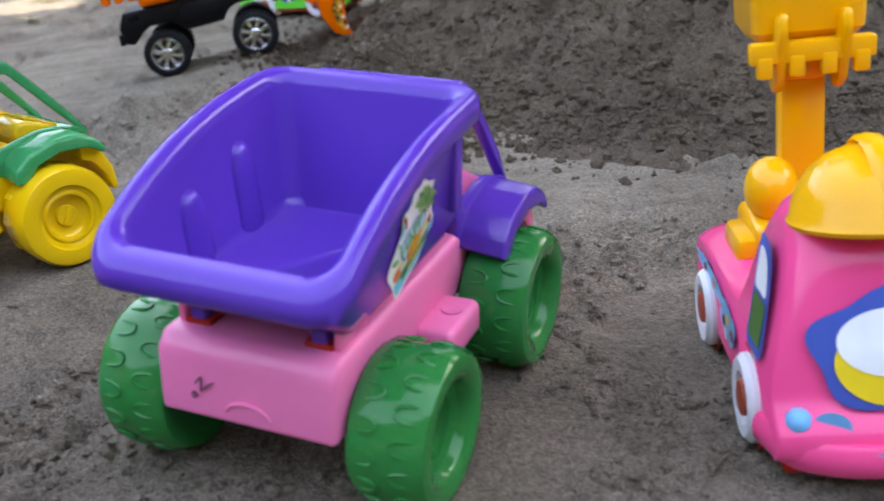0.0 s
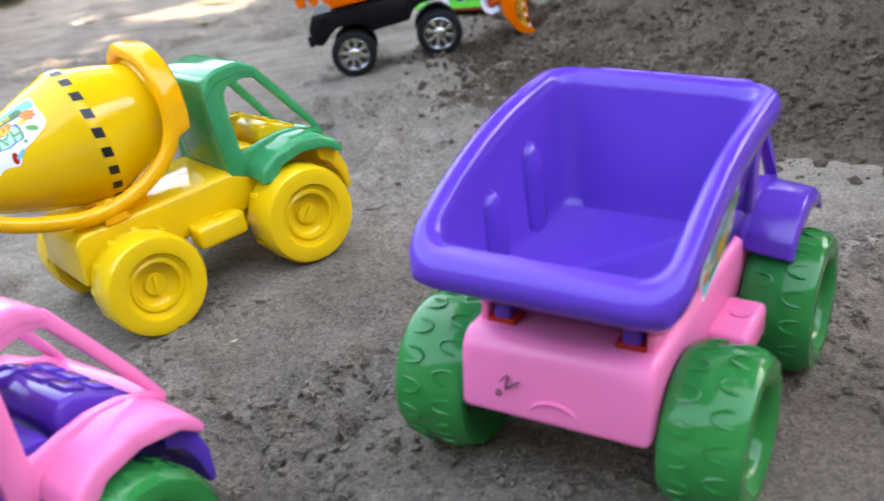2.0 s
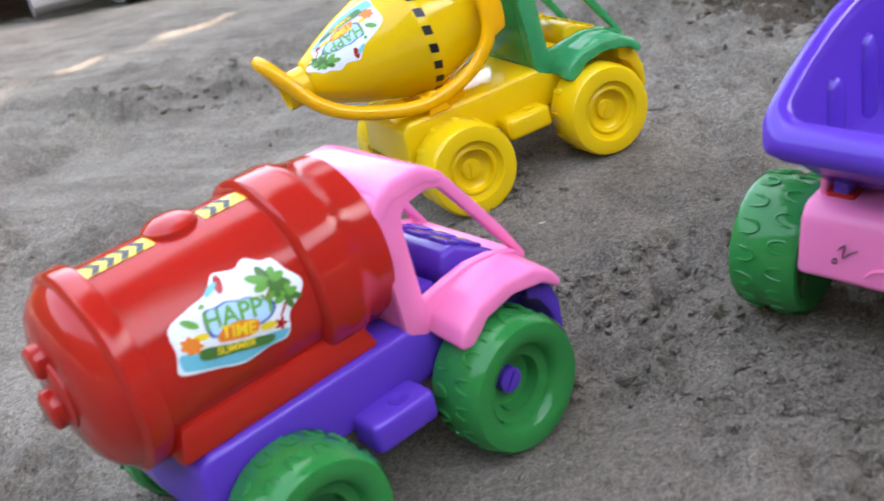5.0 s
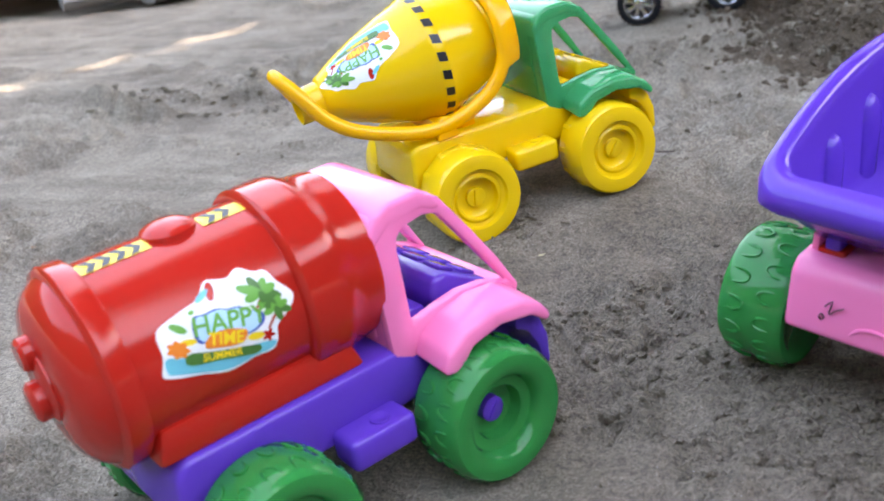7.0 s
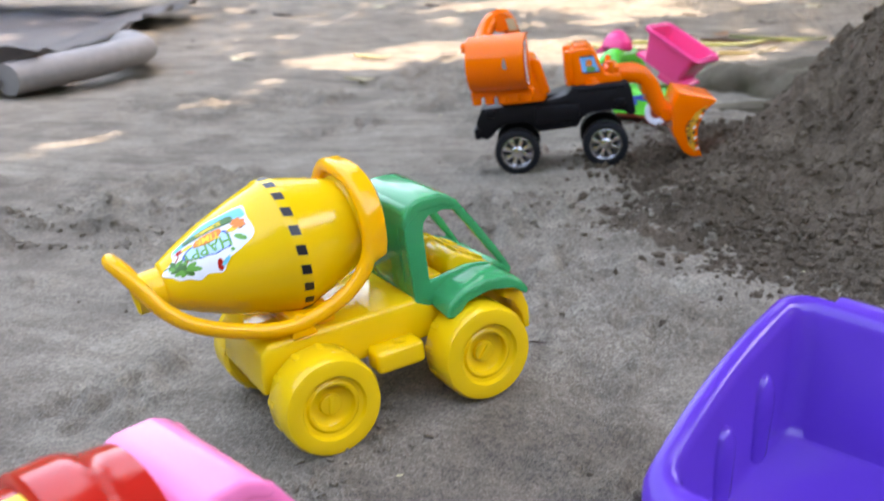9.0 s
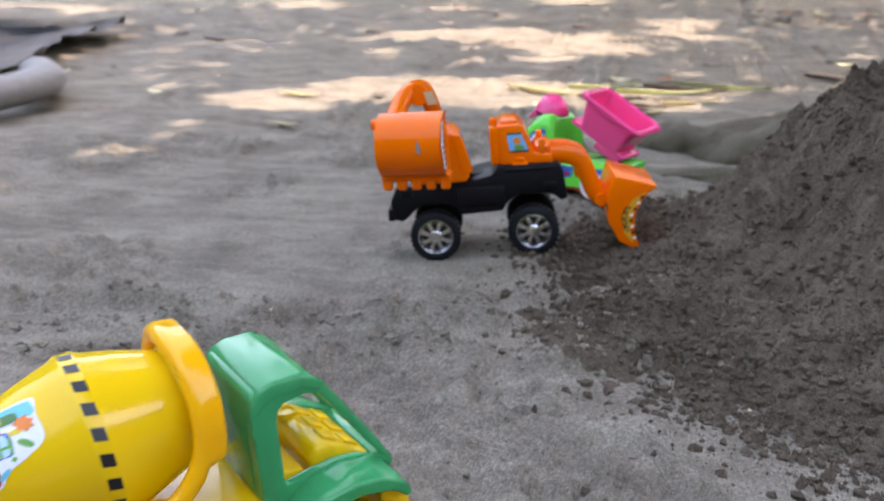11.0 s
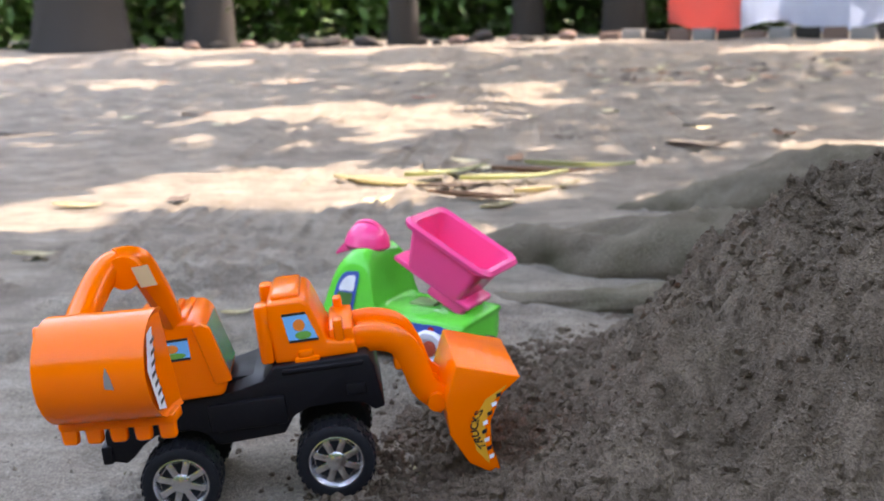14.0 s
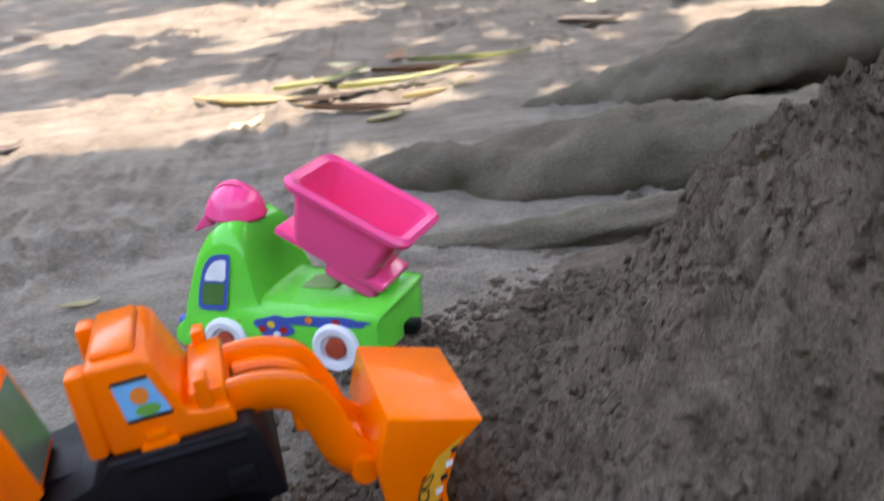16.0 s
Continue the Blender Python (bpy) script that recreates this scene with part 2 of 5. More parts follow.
def tube(points, rw, rh=None, n=10, closed=False, up=(0, 0, 1)):
    """A bar of oval section along points; rw across, rh along up."""
    rh = rh or rw
    bm = bmesh.new()
    k, rings = len(points), []
    for i, p in enumerate(points):
        a, b = points[(i - 1) % k if closed else max(i - 1, 0)], points[(i + 1) % k if closed else min(i + 1, k - 1)]
        d = (b - a).normalized()
        side = d.cross(Vector(up))
        side = side.normalized() if side.length > 1e-4 else Vector((0, 1, 0))
        u = side.cross(d)
        rings.append([bm.verts.new(p + side * rw * math.cos(2 * math.pi * j / n) + u * rh * math.sin(2 * math.pi * j / n)) for j in range(n)])
    for i in range(k if closed else k - 1):
        p, q = rings[i], rings[(i + 1) % k]
        for j in range(n):
            bm.faces.new((p[j], p[(j + 1) % n], q[(j + 1) % n], q[j]))
    if not closed:
        bm.faces.new(rings[0])
        bm.faces.new(rings[-1][::-1])
    return bm


def ball(x, y, z, rx, ry=None, rz=None, sub=3):
    bm = bmesh.new()
    bmesh.ops.create_icosphere(bm, subdivisions=sub, radius=1)
    return moved(bm, Matrix.Translation((x, y, z)) @ Matrix.Diagonal((rx, ry or rx, rz or rx, 1)))


def thing(name, m, label, category, group=""):
    e = new(name)
    e.empty_display_size = 0.03
    e.matrix_world = m
    return tagged(e, label, category, group)


def lattice(x, y, seed):
    """Value noise on a unit lattice, for arrays."""
    xi, yi = np.floor(x).astype(int), np.floor(y).astype(int)
    u, v = x - xi, y - yi
    u, v = u * u * (3 - 2 * u), v * v * (3 - 2 * v)

    def g(a, b):
        h = np.sin(a * 127.1 + b * 311.7 + seed * 74.7) * 43758.5453
        return h - np.floor(h)

    return (g(xi, yi) * (1 - u) + g(xi + 1, yi) * u) * (1 - v) + (g(xi, yi + 1) * (1 - u) + g(xi + 1, yi + 1) * u) * v - 0.5


def fbm(x, y, size, octaves, seed=0, gain=0.5):
    s, a = 0, 1.0
    for o in range(octaves):
        s = s + a * lattice(x / size + 17.3 * o, y / size - 9.1 * o, seed + o)
        size, a = size * 0.5, a * gain
    return s


# ---- ground and sand heap ----
DUMP = pose(-0.073, 0.402, 0.018, 6.55, -3.6, 67.5)
MIXER = pose(-0.3530, 0.6152, 0.0166, 0.75, -6.07, 44.0)
TANKER = pose(-0.3375, 0.2719, -0.0077, 1.75, -4.64, 58.98)
DIGGER = pose(-0.338, 1.345, 0.021, 0.0, -5.2, 10.4)
LIMETRUCK = pose(-0.260, 1.641, 0.03, 0.0, 0.0, 156.5)
PINKDIGGER = pose(0.142, 0.411, -0.002, 0.0, 0.0, -92.0)


def smooth(a, b, x):
    t = np.clip((x - a) / (b - a), 0, 1)
    return t * t * (3 - 2 * t)


def ground_height(x, y):
    """Beaten sand: gentle swells, ruts across the yard, the wheels bedded in."""
    h = 0.012 * np.exp(-((x + 0.25) / 0.3) ** 2) * smooth(0.35, 0.75, y) * (1 - smooth(1.6, 2.3, y)) - 0.004
    far = smooth(2.0, 5.0, np.hypot(x, y - 0.8))
    h = h + fbm(x, y, 0.55, 3, 3) * (0.012 + 0.05 * far) + fbm(x, y, 0.06, 4, 5) * 0.005
    h = h + smooth(-0.02, 0.16, fbm(x, y, 0.20, 3, 63)) * (0.018 * np.abs(fbm(x, y, 0.026, 3, 65, 0.7)) + 0.013 * fbm(x, y, 0.018, 2, 67) - 0.002)
    pit = smooth(-0.04, 0.16, fbm(x, y, 0.11, 3, 83)) * (1 - smooth(0.55, 0.8, y))
    h = h + pit * (0.015 * fbm(x, y, 0.022, 3, 85, 0.75) + 0.003)
    rut = fbm(x, y, 0.4, 2, 11) * 0.10
    for yc, amp, wide in ((1.02, 0.013, 0.018), (1.10, 0.018, 0.015), (1.17, 0.014, 0.016), (0.50, 0.009, 0.025), (0.88, 0.007, 0.02)):
        line = y - yc - rut - 0.12 * (x + 0.3)
        broken = np.clip(fbm(x, y, 0.12, 3, 29) * 2.2 + 0.55, 0, 1)
        h = h + amp * broken * np.exp(-(line / wide) ** 2) * (1 + 1.6 * fbm(x, y, 0.025, 3, 31))
    for m, w, b in ((DUMP, 0.1, 0.1), (MIXER, 0.1, 0.1), (TANKER, 0.1, 0.1), (DIGGER, 0.09, 0.07), (LIMETRUCK, 0.08, 0.06), (PINKDIGGER, 0.08, 0.06)):
        o, ax, ay = m.translation, m.col[0].xyz, m.col[1].xyz
        dx, dy = x - o.x, y - o.y
        lx, ly = dx * ax.x + dy * ax.y, dx * ay.x + dy * ay.y
        plane = o.z + lx * ax.z + ly * ay.z
        k = np.exp(-((np.clip(np.abs(lx) - w * 0.6, 0, None) / 0.045) ** 2 + (np.clip(np.abs(ly) - b * 0.7, 0, None) / 0.045) ** 2))
        h = h * (1 - k) + (plane + fbm(x, y, 0.03, 3, 7) * 0.003) * k
    return h


HEAP = (0.35, 1.38)


def heap_height(x, y):
    """A tipped heap of damp sand: steep flank, long foot, crumbling surface."""
    d = np.hypot(x - HEAP[0], y - HEAP[1])
    ang = np.arctan2(y - HEAP[1], x - HEAP[0])
    d = d * (1 + 0.03 * np.sin(ang * 5 + 1) + 0.05 * fbm(x, y, 0.2, 3, 39))
    raw = 0.30 * np.exp(-(np.clip(d, 0.02, None) - 0.276) / 0.125)
    h = -np.log(np.exp(-np.minimum(raw, 1.5) * 45) + math.exp(-0.244 * 45)) / 45 - 0.020
    rough = smooth(0.0, 0.12, h)
    h = h + fbm(x, y, 0.15, 4, 41, 0.55) * (0.010 + 0.045 * rough) + fbm(x, y, 0.045, 4, 43, 0.75) * (0.009 + 0.022 * rough)
    h = h + (0.3 + rough) * (0.2 + 0.8 * smooth(-0.12, 0.15, fbm(x, y, 0.18, 3, 71))) * (0.010 * np.abs(fbm(x, y, 0.024, 3, 49, 0.75)) + 0.010 * fbm(x, y, 0.011, 2, 51))
    h = h + 0.012 * rough * fbm(ang * 3.2, d * 0.9, 0.16, 4, 91, 0.6)
    for m in (DIGGER, LIMETRUCK):
        o = m.translation
        h = h - 0.035 * np.exp(-(np.clip(np.hypot(x - o.x, y - o.y) - 0.07, 0, None) / 0.05) ** 2)
    return h - 0.01 * np.abs(fbm(x, y, 0.06, 3, 47)) + ground_height(x, y) * smooth(0.35, 0.5, d)


def sheet(name, xs, ys, height, mat):
    X, Y = np.meshgrid(xs, ys)
    Z = height(X, Y)
    nx, ny = len(xs), len(ys)
    me = bpy.data.meshes.new(name)
    i = np.arange((nx - 1) * (ny - 1))
    a = (i // (nx - 1)) * nx + i % (nx - 1)
    quads = np.stack([a, a + 1, a + nx + 1, a + nx], 1)
    me.from_pydata(np.stack([X.ravel(), Y.ravel(), Z.ravel()], 1).tolist(), [], quads.tolist())
    me.polygons.foreach_set("use_smooth", [True] * len(me.polygons))
    me.materials.append(mat)
    return new(name, me)


def graded(lo, hi, step, far, ratio=1.14):
    v = list(np.arange(lo, hi + step / 2, step))
    s, a, b = step, lo, hi
    while s < far:
        s *= ratio
        a, b = a - s, b + s
        v = [a] + v + [b]
    return np.array(v)


ground = tagged(sheet("ground", graded(-0.95, 0.45, 0.0055, 160), graded(0.0, 2.1, 0.0055, 160), ground_height, SAND), "grey-brown packed sand yard with ruts and dried leaves", "ground", kind="structure")

heap = tagged(sheet("sand_heap", np.arange(-0.42, 0.95, 0.0036), np.arange(0.62, 2.12, 0.0036), heap_height, MOUND), "tall heap of damp dark sand with a crumbling flank", "sand heap", kind="stuff")

# ---- toy parts shared by the three big trucks ----
R, BASE, HUB_Y = 0.033, 0.1090, 0.0560


def wheel_meshes(style):
    """A moulded wheel about the y axis, its face towards +y."""
    if style == "lugged":
        prof = [(-0.014, 0), (-0.014, 0.022), (-0.0165, 0.026), (-0.016, 0.0305), (-0.0125, 0.033), (0.0125, 0.033), (0.016, 0.0305), (0.0168, 0.0265), (0.0158, 0.022), (0.013, 0.0195), (0.0095, 0.0185), (0.0085, 0.0165), (0.0085, 0.0135), (0.002, 0.0125), (0.0, 0.0085), (0.0, 0)]
    else:
        prof = [(-0.014, 0), (-0.014, 0.024), (-0.0165, 0.027), (-0.0155, 0.031), (-0.012, 0.033), (0.0115, 0.033), (0.0155, 0.0313), (0.0168, 0.0275), (0.0162, 0.0215), (0.0135, 0.0202), (0.0125, 0.0178), (0.0138, 0.0162), (0.0136, 0.0148), (0.0095, 0.0138), (0.0075, 0.0105), (0.0075, 0)]
    body = lathe(prof, 56, "y")
    lugs = []
    if style == "lugged":
        for k in range(16):
            for side in (-1, 1):
                c = 2 * math.pi * (k + (0.5 if side > 0 else 0)) / 16
                pts = []
                for i in range(9):
                    s = math.pi * i / 8
                    th = c + 0.098 * math.cos(s)
                    a = side * (0.0115 - 0.0085 * math.sin(s) ** 0.7)
                    rr = 0.0333 - 0.0012 * max(0, abs(a) - 0.009) / 0.003
                    pts.append(Vector((rr * math.cos(th), a, rr * math.sin(th))))
                lugs.append(tube(pts, 0.0008, 0.0007, 5, up=(math.cos(c), 0, math.sin(c))))
    else:
        for k in range(12):
            c = 2 * math.pi * k / 12
            m = Matrix.Translation((0.0325 * math.cos(c), 0, 0.0325 * math.sin(c))) @ Matrix.Rotation(-c, 4, "Y")
            lugs.append(rbox(-0.0012, 0.0009, -0.0135, -0.004, -0.0022, 0.0022, 0.0006, 1, m))
    hub = [lathe([(0.004, 0.0075), (0.0092, 0.0072), (0.0098, 0.0066), (0.0092, 0)], 24, "y"), rbox(-0.0015, 0.0015, 0.008, 0.0112, -0.0058, 0.0058, 0.0006, 2)]
    if style == "lugged":
        hub = [lathe([(-0.002, 0.0065), (0.0045, 0.0062), (0.0052, 0.005), (0.005, 0)], 24, "y"), rbox(-0.0013, 0.0013, 0.004, 0.0062, -0.0048, 0.0048, 0.0005, 2)]
    out = []
    for bm in (body, join(*lugs), join(*hub)):
        me = bpy.data.meshes.new("wheel")
        bmesh.ops.recalc_face_normals(bm, faces=bm.faces)
        bm.to_mesh(me)
        bm.free()
        me.polygons.foreach_set("use_smooth", [True] * len(me.polygons))
        me.set_sharp_from_angle(angle=radians(40))
        out.append(me)
    return out


def wheels(parent, style, mat, hubmat):
    meshes = wheel_meshes(style)
    for me, x in zip(meshes, (mat, mat, hubmat)):
        me.materials.append(x)
    for i, (x, s) in enumerate(((-1, -1), (1, -1), (-1, 1), (1, 1))):
        w = new("wheel", meshes[0])
        w.parent = parent
        w.matrix_basis = pose(x * BASE / 2, s * (HUB_Y - 0.0005), R * 0.972, 0, 31 * i + 8, 0) @ pose(0, 0, 0, 0, 0, 0 if s > 0 else 180) @ Matrix.Diagonal((0.972, 0.97, 0.972, 1))
        for nm, me in (("tread", meshes[1]), ("hub", meshes[2])):
            o = new(nm, me)
            o.parent = w


def chassis(parent, mat):
    body = prism([(-0.087, 0.037), (-0.0845, 0.064), (-0.079, 0.070), (0.084, 0.070), (0.094, 0.066), (0.098, 0.058), (0.096, 0.046), (0.086, 0.047), (0.082, 0.042), (-0.05, 0.040)], -0.0385, 0.0385, 0.004, 3)
    nose = prism([(0.080, 0.058), (0.081, 0.066), (0.0885, 0.0665), (0.0955, 0.058), (0.0992, 0.047), (0.0988, 0.032), (0.0950, 0.031), (0.0925, 0.044), (0.087, 0.054)], -0.052, 0.052, 0.002, 2)
    part("chassis", join(body, nose), mat, parent)
    for s in (-1, 1):
        part("side_step", join(rbox(-0.016, 0.0180, min(s * 0.036, s * 0.0545), max(s * 0.036, s * 0.0545), 0.0335, 0.0490, 0.0035, 3), lathe([(0.0475, 0.005), (0.0498, 0.0046), (0.0498, 0.0036), (0.0494, 0.0030), (0.0494, 0)], 20, "z", Matrix.Translation((0.004, s * 0.0465, 0)))), mat, parent)
        part("side_tab", prism([(-0.062, 0.068), (-0.060, 0.080), (-0.056, 0.083), (-0.052, 0.080), (-0.048, 0.068)], s * 0.033 - 0.002, s * 0.033 + 0.002, 0.0012, 2), mat, parent)
    axles = [lathe([(-0.05, 0), (-0.05, 0.004), (0.05, 0.004), (0.05, 0)], 12, "y", Matrix.Translation((x * BASE / 2, 0, R * 0.972))) for x in (-1, 1)]
    for a in axles:
        part("axle", a, mat, parent)
    # moulded dashboard and bench inside the cab
    dash = part("dashboard", prism([(0.054, 0.066), (0.052, 0.082), (0.055, 0.0885), (0.062, 0.089), (0.086, 0.0755), (0.0885, 0.066)], -0.030, 0.030, 0.003, 3), mat, parent)
    for x, z in ((0.067, 0.0865), (0.079, 0.0797)):
        for y in (-0.017, 0.0, 0.017):
            part("dash_panel", rbox(-0.0045, 0.0045, y - 0.0065, y + 0.0065, -0.0012, 0.0014, 0.001, 2, pose(x, 0, z, 0, 29.5, 0)), mat, dash)
    part("dash_dial", lathe([(-0.001, 0.0062), (0.0018, 0.0058), (0.0020, 0.0046), (0.0010, 0.0040), (0.0010, 0)], 24, "z", pose(0.0585, 0.014, 0.0888)), mat, dash)
    part("bench", prism([(0.034, 0.068), (0.034, 0.092), (0.037, 0.092), (0.039, 0.079), (0.049, 0.078), (0.049, 0.068)], -0.028, 0.028, 0.002, 2), mat, parent)


def cab(parent, mat, back=0.0245):
    outer = [(0.024, 0.066), (0.024, 0.122), (0.027, 0.131), (0.035, 0.1365), (0.054, 0.137), (0.064, 0.131), (0.0765, 0.111), (0.0885, 0.0905), (0.0985, 0.0715), (0.0965, 0.067), (0.080, 0.0725), (0.062, 0.0735), (0.050, 0.0705), (0.042, 0.0615), (0.033, 0.0615)]
    inner = [(0.0365, 0.083), (0.0375, 0.116), (0.0388, 0.121), (0.0425, 0.1245), (0.054, 0.1260), (0.0610, 0.1240), (0.0710, 0.1085), (0.0828, 0.0892), (0.0915, 0.0760), (0.0890, 0.0768), (0.078, 0.0815), (0.064, 0.0832), (0.052, 0.0818), (0.042, 0.0798), (0.0372, 0.0795)]
    outer = [(max(x, back - 0.0005), z) for x, z in outer]
    inner = [(max(x, back + 0.006), z) for x, z in inner]
    bits = []
    for s in (-1, 1):
        bits.append(frame_plate(outer, inner, s * 0.0325, s * 0.0385, 0.0022))
        fender = [(0.0325, 0.0630), (0.036, 0.0715), (0.047, 0.0785), (0.064, 0.0815), (0.080, 0.0795), (0.0905, 0.0730), (0.0960, 0.0655), (0.0930, 0.0625), (0.084, 0.0695), (0.066, 0.0730), (0.050, 0.0700), (0.041, 0.0615)]
        bm = prism(fender, min(s * 0.0355, s * 0.0600), max(s * 0.0355, s * 0.0600), 0.0040, 4)
        for v in bm.verts:
            f = max(0, abs(v.co.y) - 0.046) / 0.014
            v.co.z -= 0.0035 * f * f
        part("fender", bm, mat, parent)
    bits.append(rbox(back, back + 0.0115, -0.0385, 0.0385, 0.0635, 0.1345, 0.0065, 5))
    bits.append(prism([(back - 0.001, 0.118), (back, 0.128), (back + 0.0055, 0.1355), (back + 0.0125, 0.1385), (0.053, 0.1385), (0.0605, 0.1345), (0.0655, 0.127), (0.0600, 0.1255), (0.053, 0.129), (back + 0.0115, 0.128)], -0.0392, 0.0392, 0.0045, 5))
    bits.append(rbox(0.0905, 0.0985, -0.036, 0.036, 0.0655, 0.0725, 0.0025, 2))
    bits.append(rbox(back - 0.001, back + 0.0035, -0.027, 0.027, 0.072, 0.122, 0.002, 2))
    bm = join(*bits)
    for v in bm.verts:
        if v.co.z > 0.075 and abs(v.co.y) < 0.042:
            v.co.y *= 1.03 - (v.co.z - 0.075) * 2.3
            v.co.z = 0.075 + (v.co.z - 0.075) * 0.94
        v.co.x -= 0.0020
    part("cab", bm, mat, parent)


def blob(mapf, cu, cv, ru, rv, mat, parent, lift, name, lobes=0, depth=0.0, n=48, spin=0.0):
    """A thin printed patch laid on a surface by mapf(u, v, lift)."""
    bm = bmesh.new()
    rings = []
    for f in (0.0, 0.35, 0.7, 1.0):
        ring = []
        for i in range(1 if f == 0 else n):
            t = 2 * math.pi * i / n
            k = f * (1 + depth * math.sin(lobes * t + spin)) if lobes else f
            u, v = ru * k * math.cos(t), rv * k * math.sin(t)
            ring.append(bm.verts.new(mapf(cu + u * math.cos(spin) - v * math.sin(spin), cv + u * math.sin(spin) + v * math.cos(spin), lift)))
        rings.append(ring)
    for p, q in zip(rings, rings[1:]):
        for i in range(n):
            j = (i + 1) % n
            bm.faces.new((p[0], q[i], q[j]) if len(p) == 1 else (p[i], p[j], q[j], q[i]))
    return part(name, bm, mat, parent)


def letters(text, size, mapf, cu, cv, mat, parent, lift, tilt=0.0):
    """Printed words, bent onto the surface."""
    c = bpy.data.curves.new("words", "FONT")
    c.body, c.size, c.align_x, c.align_y, c.offset = text, size, "CENTER", "CENTER", size * 0.02
    o = bpy.data.objects.new("words", c)
    scene.collection.objects.link(o)
    me = bpy.data.meshes.new_from_object(o.evaluated_get(bpy.context.evaluated_depsgraph_get()))
    bpy.data.objects.remove(o)
    ca, sa = math.cos(tilt), math.sin(tilt)
    for v in me.vertices:
        x, y = v.co.x, v.co.y
        v.co = mapf(cu + x * ca - y * sa, cv + x * sa + y * ca, lift)
    me.materials.clear()
    me.materials.append(mat)
    ob = new("lettering", me)
    ob.parent = parent
    return ob


def outline_patch(name, pts, mapf, mat, parent, lift, inset=0.0):
    """A thin printed patch with a rounded free outline, filled in rings towards its middle."""
    loop = spline([(x, y, 0) for x, y in pts], 5, True)
    mid = sum(loop, Vector()) / len(loop)
    bm = bmesh.new()
    rings = [[bm.verts.new(mapf(*(mid + (p - mid) * (f - inset)).xy, lift)) for p in loop] for f in (1.0, 0.8, 0.6, 0.4, 0.2)]
    for p, q in zip(rings, rings[1:]):
        for i in range(len(p)):
            j = (i + 1) % len(p)
            bm.faces.new((p[i], p[j], q[j], q[i]))
    bm.faces.new(rings[-1])
    return part(name, bm, mat, parent)


def beach_sticker(parent, mapf, size, turn):
    """White cut-out label: palms, parrot, crab, starfish, teal shore and three lines of words."""
    ca, sa = math.cos(radians(turn)) * size, math.sin(radians(turn)) * size
    f = lambda x, y, l: mapf(x * ca - y * sa, x * sa + y * ca, l)
    st = outline_patch("sticker", [(-1.0, -0.32), (-0.75, 0.02), (-0.5, 0.3), (-0.44, 0.6), (-0.24, 0.68), (-0.1, 0.74), (0.02, 0.92), (0.28, 0.92), (0.46, 0.98), (0.68, 0.86), (0.98, 0.74), (1.0, 0.5), (0.88, 0.2), (0.97, -0.02), (0.96, -0.2), (0.7, -0.36), (0.34, -0.66), (-0.1, -0.78), (-0.55, -0.92), (-0.74, -0.92), (-0.82, -0.66)], f, PAPER, parent, 0.0003)
    tagged(st, "white cut-out beach sticker with palms and bright words")
    outline_patch("shore", [(-0.76, -0.66), (-0.3, -0.56), (0.2, -0.36), (0.7, -0.12), (0.94, -0.04), (0.92, -0.18), (0.66, -0.36), (0.32, -0.62), (-0.1, -0.74), (-0.54, -0.86), (-0.68, -0.86)], f, TEAL, st, 0.0005)
    outline_patch("cloud_edge", [(-0.52, 0.0), (-0.36, 0.1), (-0.2, 0.22), (-0.02, 0.26), (0.16, 0.34), (0.34, 0.32), (0.5, 0.36), (0.62, 0.26), (0.56, 0.08), (0.36, -0.08), (0.0, -0.2), (-0.3, -0.34), (-0.44, -0.24)], f, DEEPBLUE, st, 0.0005)
    outline_patch("cloud", [(-0.52, 0.0), (-0.36, 0.1), (-0.2, 0.22), (-0.02, 0.26), (0.16, 0.34), (0.34, 0.32), (0.5, 0.36), (0.62, 0.26), (0.56, 0.08), (0.36, -0.08), (0.0, -0.2), (-0.3, -0.34), (-0.44, -0.24)], f, PALEBLUE, st, 0.0006, 0.10)
    for cx, cy, k in ((0.44, 0.62, 1.0), (0.74, 0.46, 0.8)):
        blob(f, cx + 0.02, cy - 0.2, 0.025, 0.16, HUBRED, st, 0.00045, "palm_trunk", n=12, spin=-0.15)
        for i, (t, r) in enumerate(((0.1, 0.34), (0.7, 0.26), (1.5, 0.22), (2.5, 0.28), (3.2, 0.36), (3.9, 0.26), (5.5, 0.28))):
            blob(f, cx + k * r * 0.5 * math.cos(t), cy + k * r * 0.5 * math.sin(t), k * r * 0.58, 0.075 * k, LEAFGREEN if i % 3 else DARKGREEN, st, 0.0006 + i * 0.00003, "palm_leaf", spin=t, n=14)
    blob(f, -0.33, 0.46, 0.07, 0.15, RED, st, 0.0005, "parrot", n=18, spin=0.35)
    blob(f, -0.44, 0.36, 0.05, 0.14, TEAL, st, 0.0006, "parrot_wing", n=16, spin=-0.5)
    blob(f, -0.7, -0.2, 0.15, 0.06, LEAFGREEN, st, 0.0005, "leaf", n=16, spin=-0.1)
    blob(f, -0.55, 0.08, 0.05, 0.04, LEAFGREEN, st, 0.0005, "leaf", n=12, spin=0.6)
    blob(f, -0.62, -0.5, 0.17, 0.12, STICKORANGE, st, 0.0006, "crab", 7, 0.18, n=28)
    blob(f, -0.5, -0.36, 0.14, 0.05, STICKYELLOW, st, 0.00055, "shell", n=16, spin=0.4)
    blob(f, 0.56, -0.04, 0.15, 0.06, STICKYELLOW, st, 0.00055, "shell", n=16, spin=0.4)
    blob(f, 0.77, 0.02, 0.085, 0.085, RED, st, 0.0006, "starfish", 5, 0.38, n=30)
